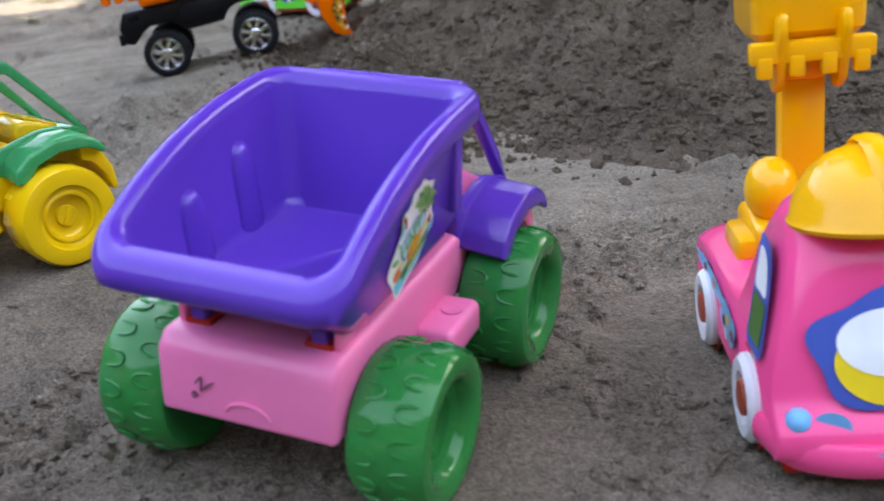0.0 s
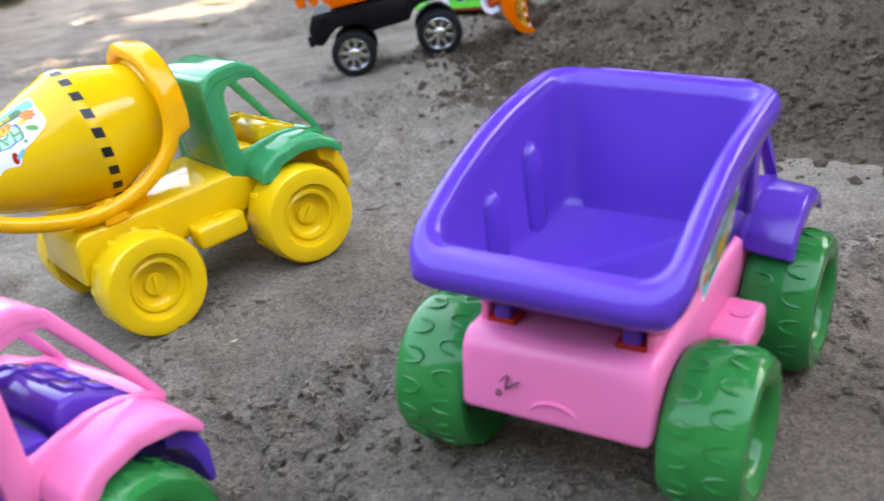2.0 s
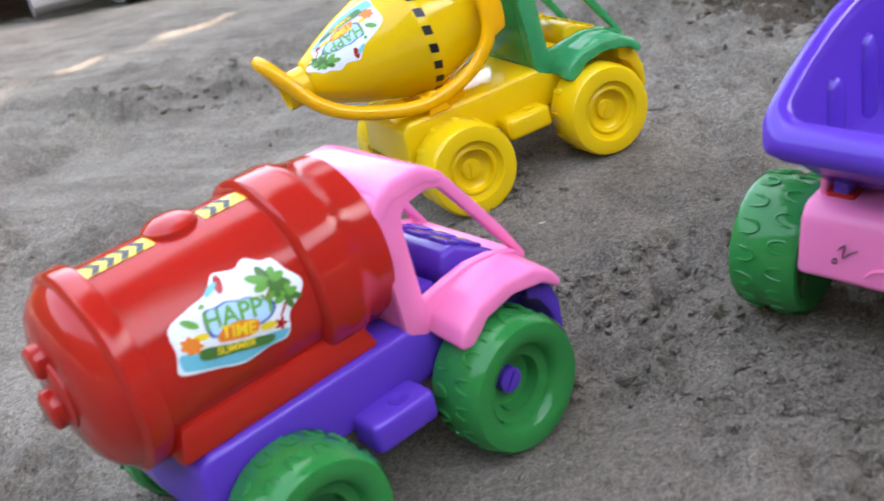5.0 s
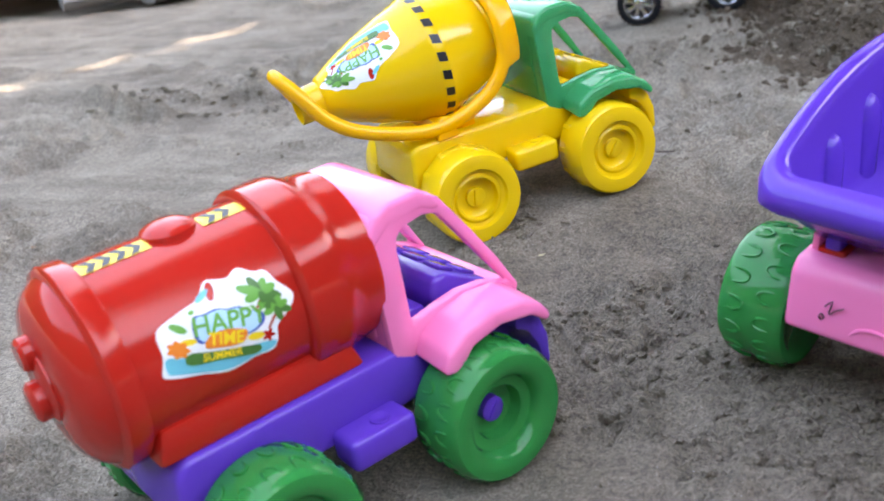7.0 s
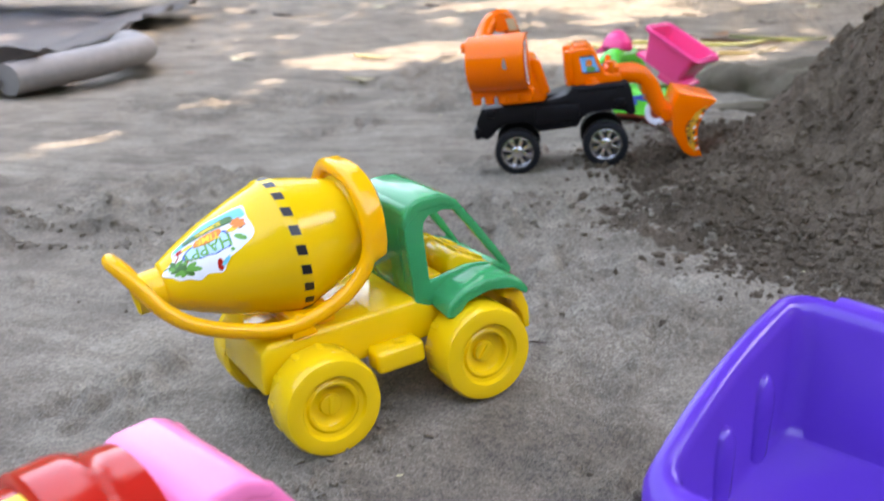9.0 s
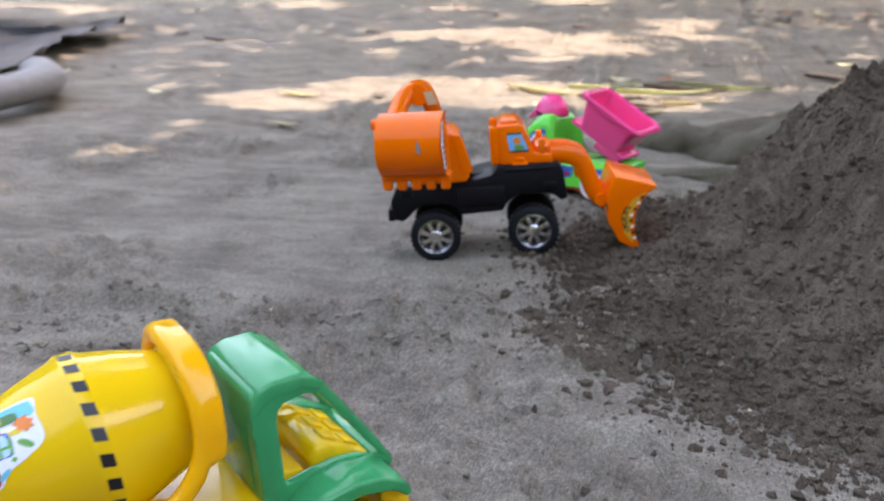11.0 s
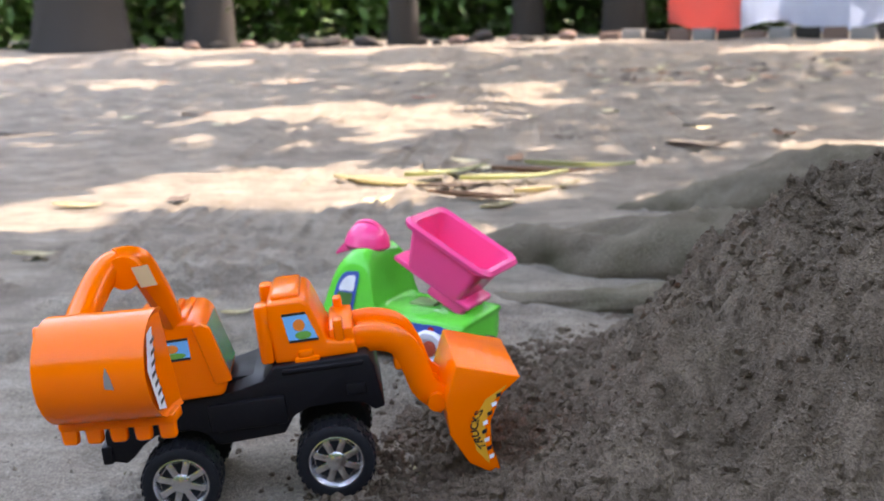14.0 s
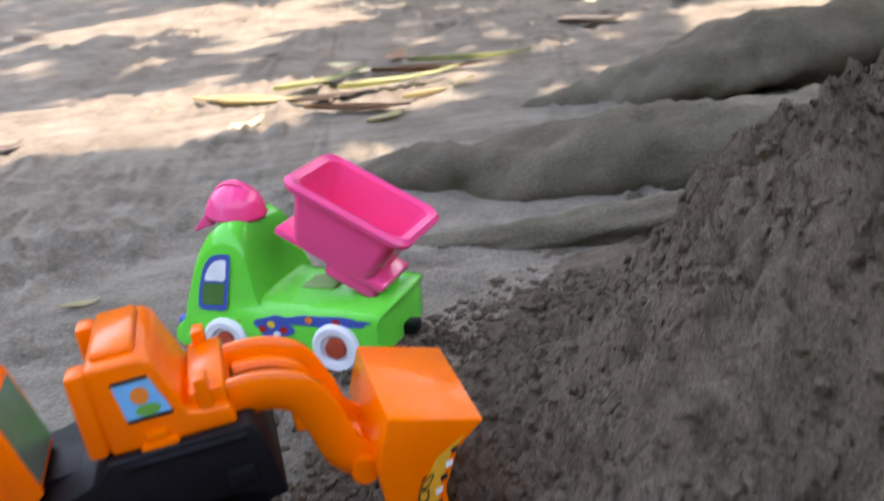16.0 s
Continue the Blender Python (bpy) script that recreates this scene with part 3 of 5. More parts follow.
    letters("HAPPY", 0.40, f, 0.06, 0.09, LEAFGREEN, st, 0.0008, 0.42)
    outline_patch("banner", [(-0.24, -0.28), (-0.12, -0.12), (0.1, -0.02), (0.36, 0.02), (0.38, -0.14), (0.2, -0.26), (-0.04, -0.34), (-0.2, -0.38)], f, STICKORANGE, st, 0.0009)
    letters("TIME", 0.27, f, 0.07, -0.175, STICKYELLOW, st, 0.0011, 0.30)
    outline_patch("ribbon", [(-0.46, -0.66), (-0.44, -0.52), (0.0, -0.38), (0.64, -0.16), (0.66, -0.3), (0.1, -0.5), (-0.3, -0.66)], f, DARKGREEN, st, 0.0009)
    letters("SUMMER", 0.17, f, 0.09, -0.42, STICKYELLOW, st, 0.0011, 0.36)


# ---- dump truck: pink chassis, purple bed and cab ----
dump = thing("toy_dump_truck", DUMP, "toy dump truck, purple bed on pink chassis, green lugged wheels", "toy truck", "big plastic toy trucks")
chassis(dump, PINK)
cab(dump, PURPLE, 0.0345)
wheels(dump, "lugged", GREEN, PINK)


def rim_z(x):
    u = min(max((x + 0.098) / 0.132, 0), 1)
    return 0.1070 + 0.0305 * (1 - (1 - u) ** 2.8)


def tub_loop(bm, x0, x1, hy, zf, r, n=12):
    """A rounded rectangle in plan, its height by zf(x)."""
    out = []
    for cx, cy, a0 in ((x1 - r, hy - r, 0), (x0 + r, hy - r, 90), (x0 + r, -hy + r, 180), (x1 - r, -hy + r, 270)):
        for i in range(n):
            a = radians(a0 + 90 * i / (n - 1))
            x, y = cx + r * math.cos(a), cy + r * math.sin(a)
            out.append((x, y))
    pts = []
    for i, p in enumerate(out):
        q = out[(i + 1) % len(out)]
        k = 10 if math.hypot(q[0] - p[0], q[1] - p[1]) > 0.02 else 1
        for j in range(k):
            x, y = p[0] + (q[0] - p[0]) * j / k, p[1] + (q[1] - p[1]) * j / k
            pts.append(bm.verts.new((x, y, zf(x))))
    return pts


def tub(loops):
    bm = bmesh.new()
    rings = [tub_loop(bm, *a) for a in loops]
    for p, q in zip(rings, rings[1:]):
        for i in range(len(p)):
            bm.faces.new((p[i], p[(i + 1) % len(p)], q[(i + 1) % len(p)], q[i]))
    bm.faces.new(rings[0][::-1])
    bm.faces.new(rings[-1])
    return bm


bed = tub([
    (-0.072, 0.021, 0.0385, lambda x: 0.0765, 0.008),
    (-0.083, 0.027, 0.0430, lambda x: 0.086, 0.009),
    (-0.092, 0.0300, 0.0465, lambda x: rim_z(x) - 0.012, 0.011),
    (-0.099, 0.0335, 0.0505, lambda x: rim_z(x) - 0.0115, 0.014),
    (-0.1025, 0.0360, 0.0528, lambda x: rim_z(x) - 0.0085, 0.015),
    (-0.1025, 0.0360, 0.0528, lambda x: rim_z(x) - 0.003, 0.015),
    (-0.1005, 0.0350, 0.0512, lambda x: rim_z(x) + 0.0008, 0.014),
    (-0.0960, 0.0320, 0.0478, lambda x: rim_z(x) + 0.0020, 0.012),
    (-0.0915, 0.0285, 0.0440, lambda x: rim_z(x) - 0.0005, 0.010),
    (-0.0895, 0.0265, 0.0425, lambda x: rim_z(x) - 0.005, 0.009),
    (-0.076, 0.0195, 0.0385, lambda x: 0.0845, 0.008),
    (-0.072, 0.0175, 0.0355, lambda x: 0.0800, 0.007)])
bed_ob = part("dump_bed", bed, PURPLE, dump, angle=62)
for s in (-1, 1):
    for x, z in ((-0.011, 0.1205), (-0.048, 0.1135)):
        rib = lathe([(0.080, 0), (0.080, 0.0085), (z - 0.014, 0.0075), (z - 0.006, 0.0062), (z - 0.002, 0.0040), (z, 0)], 28, "z")
        for v in rib.verts:
            v.co = Vector((x + v.co.x, s * (0.0385 + (v.co.z - 0.0845) * 0.115) + v.co.y * min(0.85, 0.25 + max(0, v.co.z - 0.083) * 20), v.co.z))
        part("side_rib", rib, PURPLE, bed_ob)
    part("outer_rib", prism([(0.008, 0.092), (0.010, 0.122), (0.018, 0.124), (0.016, 0.092)], s * 0.0455 - 0.0022, s * 0.0455 + 0.0022, 0.0015, 2), PURPLE, bed_ob)
    part("bed_foot", join(rbox(-0.0725, -0.0605, s * 0.026 - 0.0035, s * 0.026 + 0.0035, 0.0655, 0.082, 0.0015, 2), prism([(-0.0705, 0.082), (-0.066, 0.064), (-0.062, 0.082)], s * 0.026 - 0.0018, s * 0.026 + 0.0018, 0.0008, 1)), PURPLE, bed_ob)
    part("hinge_clip", rbox(-0.073, -0.059, s * 0.026 - 0.006, s * 0.026 + 0.006, 0.069, 0.0722, 0.001, 2), RED, dump, "red hinge clip")
    part("hinge_cheek", prism([(-0.0725, 0.068), (-0.0715, 0.080), (-0.065, 0.083), (-0.057, 0.068)], s * 0.0335 - 0.0016, s * 0.0335 + 0.0016, 0.001, 2), PINK, dump)


def dump_side(u, v, lift):
    x, z = -0.030 + u, 0.0985 + v
    f = min(max((z - 0.086) / 0.03, 0), 1)
    return Vector((x, -(0.0434 + 0.0036 * f) - lift, z))


beach_sticker(dump, dump_side, 0.0205, 2)
part("moulded_arc", tube(spline([(-0.0858, 0.009, 0.0425), (-0.0864, 0.005, 0.0465), (-0.0866, -0.001, 0.0480), (-0.0864, -0.007, 0.0465), (-0.0858, -0.011, 0.0425)], 6), 0.0009, 0.0009, 8), PINK, dump)
part("pen_scribble", join(tube(spline([(-0.0866, 0.0205, 0.053), (-0.0866, 0.0175, 0.056), (-0.0866, 0.0185, 0.050), (-0.0866, 0.0155, 0.0525), (-0.0866, 0.0125, 0.0545)], 6), 0.0004, 0.0003, 5), tube(spline([(-0.0868, 0.0225, 0.0475), (-0.0868, 0.0215, 0.0490), (-0.0868, 0.0205, 0.0475), (-0.0868, 0.0215, 0.0465)], 5, True), 0.0004, 0.0003, 5, True)), INK, dump, "black pen scribble")

# ---- cement mixer: yellow, with a green cab ----
mixer = thing("toy_cement_mixer", MIXER, "yellow toy cement mixer truck with a green cab and striped drum", "toy truck", "big plastic toy trucks")
chassis(mixer, YELLOW)
cab(mixer, CABGREEN)
wheels(mixer, "smooth", YELLOW, YELLOW)
AX = Matrix.Translation((-0.1416, 0.004, 0.1083)) @ Matrix.Rotation(radians(-4.5), 4, "Y")
drum = part("drum", lathe([(0.020, 0), (0.020, 0.0100), (0.0, 0.0108), (-0.0006, 0.0114), (0.0, 0.0120), (0.0165, 0.0126), (0.0175, 0.0146), (0.0195, 0.0156), (0.034, 0.0232), (0.050, 0.0302), (0.070, 0.0372), (0.088, 0.0425), (0.0895, 0.0436), (0.091, 0.0442), (0.0975, 0.0442), (0.0990, 0.0436), (0.101, 0.0424), (0.120, 0.0368), (0.138, 0.0302), (0.1395, 0.0318), (0.143, 0.0318), (0.1445, 0.0295), (0.145, 0.0)], 72, "x", AX), YELLOW, mixer)
for k in range(22):
    bm = bmesh.new()
    t0 = 2 * math.pi * k / 22
    v = [bm.verts.new(AX @ Vector((a, 0.0445 * math.cos(t0 + d), 0.0445 * math.sin(t0 + d)))) for a, d in ((0.0912, 0.0), (0.0974, 0.04), (0.0974, 0.185), (0.0912, 0.145))]
    bm.faces.new(v)
    part("stripe", bm, INK, drum)


def drum_side(u, v, lift):
    a = 0.047 + u
    r = float(np.interp(a, (0.0195, 0.034, 0.050, 0.070, 0.088), (0.0156, 0.0232, 0.0302, 0.0372, 0.0425))) + lift
    t = radians(229) + v / 0.030
    return AX @ Vector((a, r * math.cos(t), -r * math.sin(t)))


beach_sticker(drum, drum_side, 0.0250, 151)
side = [(0.0035, -0.014, 0.152), (0.0045, -0.028, 0.142), (0.0040, -0.0365, 0.127), (0.001, -0.0395, 0.107), (-0.011, -0.040, 0.0915), (-0.033, -0.039, 0.0805), (-0.061, -0.037, 0.0760), (-0.088, -0.032, 0.081), (-0.112, -0.025, 0.0900), (-0.128, -0.018, 0.1030), (-0.141, -0.010, 0.1230)]
loop = [(0.002, 0.004, 0.1555)] + side + [(-0.1485, 0.004, 0.1335)] + [(x, 0.008 - y, z) for x, y, z in side[::-1]]
cradle = tube(spline([(x - 0.0033, y, z + 0.0022 + 0.016 * x) for x, y, z in loop], 6, True), 0.0046, 0.0050, 12, True)
for v in cradle.verts:
    # the hoop behind the cab is a broad flat band; the tail bars stay slim
    f = min(max((v.co.x + 0.060) / 0.05, 0), 1)
    v.co.x += 0.9 * f * (0.004 if v.co.x > 0.002 else -0.004)
part("drum_cradle", cradle, AMBER, mixer, "amber moulded cradle looped round the drum")
for s in (-1, 1):
    part("cradle_lug", prism([(-0.064, 0.069), (-0.060, 0.083), (-0.056, 0.085), (-0.052, 0.083), (-0.046, 0.069)], 0.0 + s * 0.0375 - 0.003, s * 0.0375 + 0.003, 0.0015, 2), AMBER, mixer)
part("cradle_mount", rbox(-0.060, -0.030, -0.030, 0.030, 0.068, 0.0795, 0.002, 2), AMBER, mixer)
part("drum_spindle", lathe([(-0.004, 0), (-0.004, 0.012), (0.006, 0.012), (0.006, 0)], 20, "x", Matrix.Translation((0.006, 0.004, 0.119))), AMBER, mixer)

# ---- tanker: purple chassis, pink cab, red tank ----
tanker = thing("toy_tanker_truck", TANKER, "toy tanker truck, red tank, pink cab, purple chassis, green wheels", "toy truck", "big plastic toy trucks")
chassis(tanker, PURPLE)
cab(tanker, PINK)
wheels(tanker, "lugged", GREEN, PURPLE)
TX = Matrix.Translation((0, 0, 0.1065))
tank = part("tank", lathe([(-0.1100, 0), (-0.1100, 0.016), (-0.1092, 0.024), (-0.1070, 0.031), (-0.1035, 0.036), (-0.0995, 0.0390), (-0.0980, 0.0398), (-0.0975, 0.0420), (-0.0960, 0.0433), (-0.0885, 0.0433), (-0.087, 0.0424), (-0.0865, 0.0396), (-0.0150, 0.0396), (-0.0145, 0.0420), (-0.0125, 0.0437), (0.0020, 0.0440), (0.0065, 0.0430), (0.0090, 0.0408), (0.0150, 0.0400), (0.0240, 0.039), (0.0240, 0)], 72, "x", TX), RED, tanker)
part("saddle", prism([(-0.088, 0.0695), (-0.084, 0.086), (0.003, 0.086), (0.010, 0.0695)], -0.0360, 0.0360, 0.003, 2), RED, tanker)
part("hatch", join(lathe([(0.0370, 0.0115), (0.0410, 0.0112), (0.0425, 0.0092), (0.0438, 0.0055), (0.0442, 0)], 32, "z", TX @ Matrix.Translation((-0.0460, 0.001, 0)))), RED, tank)
part("valve_plate", lathe([(-0.1120, 0), (-0.1120, 0.0125), (-0.1108, 0.015), (-0.106, 0.0155)], 32, "x", TX), RED, tank)
part("valve", lathe([(-0.1180, 0), (-0.1180, 0.0065), (-0.1165, 0.0085), (-0.1120, 0.0085)], 24, "x", TX @ Matrix.Translation((0.001, 0.001, -0.0055))), RED, tank)
part("valve", lathe([(-0.1160, 0), (-0.1160, 0.0055), (-0.1145, 0.0070), (-0.1080, 0.0070)], 24, "x", TX @ Matrix.Translation((0.001, 0.003, 0.0140))), RED, tank)


def tank_skin(x, t, lift):
    r = 0.0396 + lift
    return TX @ Vector((x, -r * math.sin(t), r * math.cos(t)))


for xa, xb in ((-0.0862, -0.0570), (-0.0345, -0.0150)):
    bm = bmesh.new()
    grid = [[bm.verts.new(tank_skin(xa + (xb - xa) * i / 8, -0.04 + 0.24 * j / 4, 0.0003)) for j in range(5)] for i in range(9)]
    for i in range(8):
        for j in range(4):
            bm.faces.new((grid[i][j], grid[i + 1][j], grid[i + 1][j + 1], grid[i][j + 1]))
    strip = part("warning_strip", bm, STICKYELLOW, tank, "yellow strip with black chevrons")
    k = 0
    x = xa + 0.002
    while x < xb - 0.0055:
        bm = bmesh.new()
        for t0, t1, a, b in ((-0.035, 0.08, 0.0, 0.0030), (0.08, 0.195, 0.0030, 0.0)):
            bm.faces.new([bm.verts.new(tank_skin(x + o, t, 0.0006)) for t, o in ((t0, a), (t1, b), (t1, b + 0.0032), (t0, a + 0.0032))])
        part("chevron", bm, INK, strip)
        x += 0.0062

beach_sticker(tank, lambda u, v, l: tank_skin(-0.0490 + u, 1.30 - v / 0.0396, l), 0.0252, -36)

# ---- black and orange digger with a front blade ----
digger = thing("toy_loader_digger", DIGGER, "orange toy digger on black chassis, chrome wheels, front blade", "toy digger")
part("chassis", join(
    prism([(-0.104, 0.050), (-0.104, 0.070), (-0.096, 0.086), (-0.015, 0.088), (0.012, 0.094), (0.020, 0.103), (0.088, 0.103), (0.092, 0.094), (0.096, 0.062), (0.088, 0.060), (0.082, 0.066), (0.070, 0.069), (0.041, 0.069), (0.030, 0.064), (0.022, 0.052), (-0.026, 0.050), (-0.034, 0.060), (-0.042, 0.064), (-0.068, 0.064), (-0.078, 0.058), (-0.086, 0.050), (-0.092, 0.046)], -0.044, 0.044, 0.002, 2)), BLACK, digger)
for bm in (rbox(-0.030, 0.026, -0.047, 0.047, 0.060, 0.082, 0.003, 2), rbox(-0.108, -0.100, -0.046, 0.046, 0.048, 0.062, 0.002, 2), rbox(-0.02, 0.012, -0.02, 0.02, 0.087, 0.092, 0.002, 2),
    *[rbox(x, x + 0.014, -0.0458, 0.0458, 0.074, 0.083, 0.0015, 2) for x in (-0.092, 0.070)], rbox(0.026, 0.084, -0.0455, 0.0455, 0.096, 0.100, 0.001, 1)):
    part("chassis_rib", bm, BLACK, digger)
TY = [(-0.013, 0), (-0.013, 0.020), (-0.014, 0.024), (-0.0125, 0.0272), (-0.010, 0.028), (0.010, 0.028), (0.0125, 0.0272), (0.0142, 0.0245), (0.0138, 0.0205), (0.0125, 0.0195), (0.0125, 0.0190)]
RIM = [(0.0075, 0), (0.0075, 0.0155), (0.0118, 0.0178), (0.0132, 0.0188), (0.0128, 0.0200), (0.0100, 0.0202)]
for x in (-0.0555, 0.0555):
    for s in (-1, 1):
        w = part("wheel", lathe(TY, 48, "y"), TYRE, digger)
        w.matrix_basis = pose(x, s * 0.040, 0.028, 0, 20 * x * 100, 0 if s > 0 else 180)
        blocks = []
        for k in range(30):
            c = 2 * math.pi * k / 30
            for sd in (-1, 1):
                blocks.append(rbox(-0.001, 0.0012, min(sd * 0.002, sd * 0.0115), max(sd * 0.002, sd * 0.0115), -0.0017, 0.0017, 0, 1, Matrix.Rotation(-c - 0.05 * sd, 4, "Y") @ Matrix.Translation((0.0276, 0, 0))))
        part("tread", join(*blocks), TYRE, w)
        rim = part("rim", lathe(RIM, 40, "y"), CHROME, w, "chrome spoked rim")
        for k in range(8):
            part("spoke", rbox(0.005, 0.0172, 0.0072, 0.0104, -0.0026, 0.0026, 0.0008, 2, Matrix.Rotation(2 * math.pi * k / 8, 4, "Y")), CHROME, rim)
        # a flat tyre-dark disc stands for the shade between the spokes
        part("rim_shade_disc", lathe([(0.0070, 0.0150), (0.0082, 0.0150), (0.0082, 0)], 32, "y"), TYRE, rim, "dark disc giving the shade of the recess behind the spokes")
        part("hub_cap", lathe([(0.007, 0.0078), (0.0108, 0.0072), (0.0122, 0.0048), (0.0122, 0)], 20, "y"), CHROME, rim)
front = part("loader_cab", prism([(0.022, 0.102), (0.019, 0.141), (0.022, 0.148), (0.046, 0.148), (0.051, 0.144), (0.061, 0.115), (0.080, 0.113), (0.082, 0.102)], -0.038, 0.034, 0.003, 3), ORANGE, digger)
part("roof", rbox(0.024, 0.045, -0.030, 0.026, 0.145, 0.152, 0.003, 3), ORANGE, front)
for s in (-1, 1):
    o = -0.002 if s > 0 else 0.002
    part("cab_step", join(rbox(0.036, 0.054, s * 0.036 - 0.004 - o, s * 0.036 + 0.004 - o, 0.1005, 0.106, 0.002, 2), rbox(0.039, 0.050, s * 0.035 - 0.004 - o, s * 0.035 + 0.004 - o, 0.105, 0.111, 0.002, 2)), ORANGE, front)
    part("corner_post", rbox(0.012, 0.022, s * 0.030 - 0.009, s * 0.030 + 0.007, 0.103, 0.147, 0.003, 2), ORANGE, front)
    part("arm_mount", rbox(0.066, 0.073, s * 0.030 - 0.007, s * 0.030 + 0.006, 0.110, 0.129, 0.002, 2), ORANGE, front)
part("engine_cover", rbox(0.062, 0.080, -0.034, 0.030, 0.110, 0.122, 0.003, 2), ORANGE, front)


def plate(name, pts, mat, parent, label=""):
    bm = bmesh.new()
    bm.faces.new([bm.verts.new(p) for p in pts])
    return part(name, bm, mat, parent, label)


def picture(parent, x0, x1, z0, z1, y, lean=0.0):
    """A small printed window picture, as plain patches."""
    o = plate("window_sticker", [(x0, y, z0), (x1, y, z0), (x1 - lean, y, z1), (x0 - lean * 0.4, y, z1)], SKYBLUE, parent, "printed window sticker in blue, green and amber")
    cx, cz, w, h = (x0 + x1) / 2 - lean * 0.3, (z0 + z1) / 2, x1 - x0, z1 - z0
    mp = lambda u, v, l: Vector((cx + u, y - l, cz + v))
    blob(mp, 0, h * 0.08, w * 0.2, h * 0.22, STICKORANGE, o, 0.0004, "patch", n=18)
    blob(mp, w * 0.1, -h * 0.3, w * 0.28, h * 0.15, LEAFGREEN, o, 0.0004, "patch", n=18)
    for q in ((x0, x1, z0 - 0.0008, z0 + 0.0008), (x0 - lean * 0.4, x1 - lean, z1 - 0.0008, z1 + 0.0008)):
        part("border", rbox(q[0], q[1], y - 0.0004, y + 0.0004, q[2], q[3], 0), INK, o)


picture(front, 0.034, 0.055, 0.118, 0.138, -0.0385, 0.007)
picture(front, 0.034, 0.055, 0.118, 0.138, 0.0349, 0.007)
rear = part("digger_cab", join(
    prism([(-0.072, 0.089), (-0.074, 0.146), (-0.028, 0.146), (-0.022, 0.140), (-0.012, 0.096), (-0.016, 0.089)], -0.050, 0.018, 0.003, 3),
    *[rbox(x, x + 0.005, -0.046, 0.010, 0.144, 0.149, 0.0015, 2) for x in (-0.070, -0.062, -0.054, -0.046, -0.038)],
    prism([(-0.020, 0.098), (-0.030, 0.142), (-0.024, 0.144), (-0.018, 0.140), (-0.008, 0.100)], -0.052, -0.046, 0.0015, 2)), ORANGE, digger)
picture(rear, -0.058, -0.034, 0.120, 0.134, -0.0505)
plate("windscreen", [(-0.0115, -0.044, 0.100), (-0.0115, 0.012, 0.100), (-0.0215, 0.012, 0.138), (-0.0215, -0.044, 0.138)], flat("printed_windscreen", (0.10, 0.16, 0.12), 0.2), rear, "dark printed windscreen")
boom = part("boom", join(
    tube(spline([(-0.044, -0.036, 0.140), (-0.046, -0.056, 0.168), (-0.054, -0.070, 0.196), (-0.066, -0.078, 0.199)], 6), 0.0085, 0.0105, 10),
    tube(spline([(-0.058, -0.072, 0.199), (-0.072, -0.082, 0.196), (-0.082, -0.102, 0.181), (-0.086, -0.124, 0.170)], 6), 0.0100, 0.0100, 10),
    lathe([(-0.014, 0), (-0.014, 0.011), (0.014, 0.011), (0.014, 0)], 24, "y", Matrix.Translation((-0.060, -0.074, 0.194)))), ORANGE, rear)
plate("boom_sticker", [(-0.050, -0.0915, 0.184), (-0.040, -0.0885, 0.184), (-0.044, -0.0885, 0.198), (-0.054, -0.0915, 0.198)], flat("worn_label", (0.50, 0.36, 0.20), 0.5), boom)
part("bucket_link", join(rbox(-0.094, -0.070, -0.152, -0.122, 0.160, 0.176, 0.004, 2), lathe([(-0.110, 0), (-0.110, 0.006), (-0.060, 0.006), (-0.060, 0)], 16, "x", Matrix.Translation((0.004, -0.140, 0.174)))), ORANGE, boom)
curve = [(math.cos(radians(a)), math.sin(radians(a))) for a in range(70, 281, 14)]
BK = Matrix.Translation((-0.062, -0.152, 0.1545)) @ Matrix.Diagonal((0.9, 0.95, 0.98, 1)) @ Matrix.Rotation(radians(-10), 4, "Z")
shell = bmesh.new()
rows = []
for x in (-0.037, 0.037):
    for k in (1.0, 0.90):
        rows.append([shell.verts.new((x if k == 1 else x * 0.95, 0.034 * k * c - 0.004, 0.033 * k * s)) for c, s in curve] + [shell.verts.new((x if k == 1 else x * 0.95, 0.018, -0.033 * k - 0.002))])
for a, b in ((0, 2), (3, 1), (1, 0), (2, 3)):
    for i in range(len(rows[0]) - 1):
        shell.faces.new((rows[a][i], rows[a][i + 1], rows[b][i + 1], rows[b][i]))
for i in (0, -1):
    shell.faces.new((rows[0][i], rows[2][i], rows[3][i], rows[1][i]))
for q in (rows[1], rows[3]):
    shell.faces.new(q)
bucket = part("bucket", moved(shell, BK), ORANGE, boom)
part("bucket_lip", rbox(-0.040, 0.040, -0.012, 0.006, -0.038, -0.031, 0.002, 2, BK), ORANGE, bucket)
for k in range(5):
    x = -0.0335 + k * 0.0168
    part("tooth", prism([(-0.0062, -0.031), (-0.0056, -0.045), (-0.0044, -0.047), (0.0044, -0.047), (0.0056, -0.045), (0.0062, -0.031)], -0.011, -0.006, 0.001, 1, BK @ Matrix.Translation((x, 0, 0))), ORANGE, bucket)
plate("warning_sticker", [BK @ Vector((0.0376, y, z)) for y, z in ((-0.034, 0.004), (-0.026, 0.024), (-0.016, 0.026), (-0.022, 0.0), (-0.014, -0.026), (-0.026, -0.022))], PAPER, bucket, "black and white warning crescent")
for k in range(7):
    z = -0.021 + 0.0062 * k
    y = -0.0255 + 0.006 * abs(k - 3) / 3
    plate("chevron", [BK @ Vector((0.0379, y + a, z + c)) for a, c in ((-0.0035, 0.0), (0.004, 0.0016), (0.004, 0.0042), (-0.0035, 0.0026))], INK, bucket)
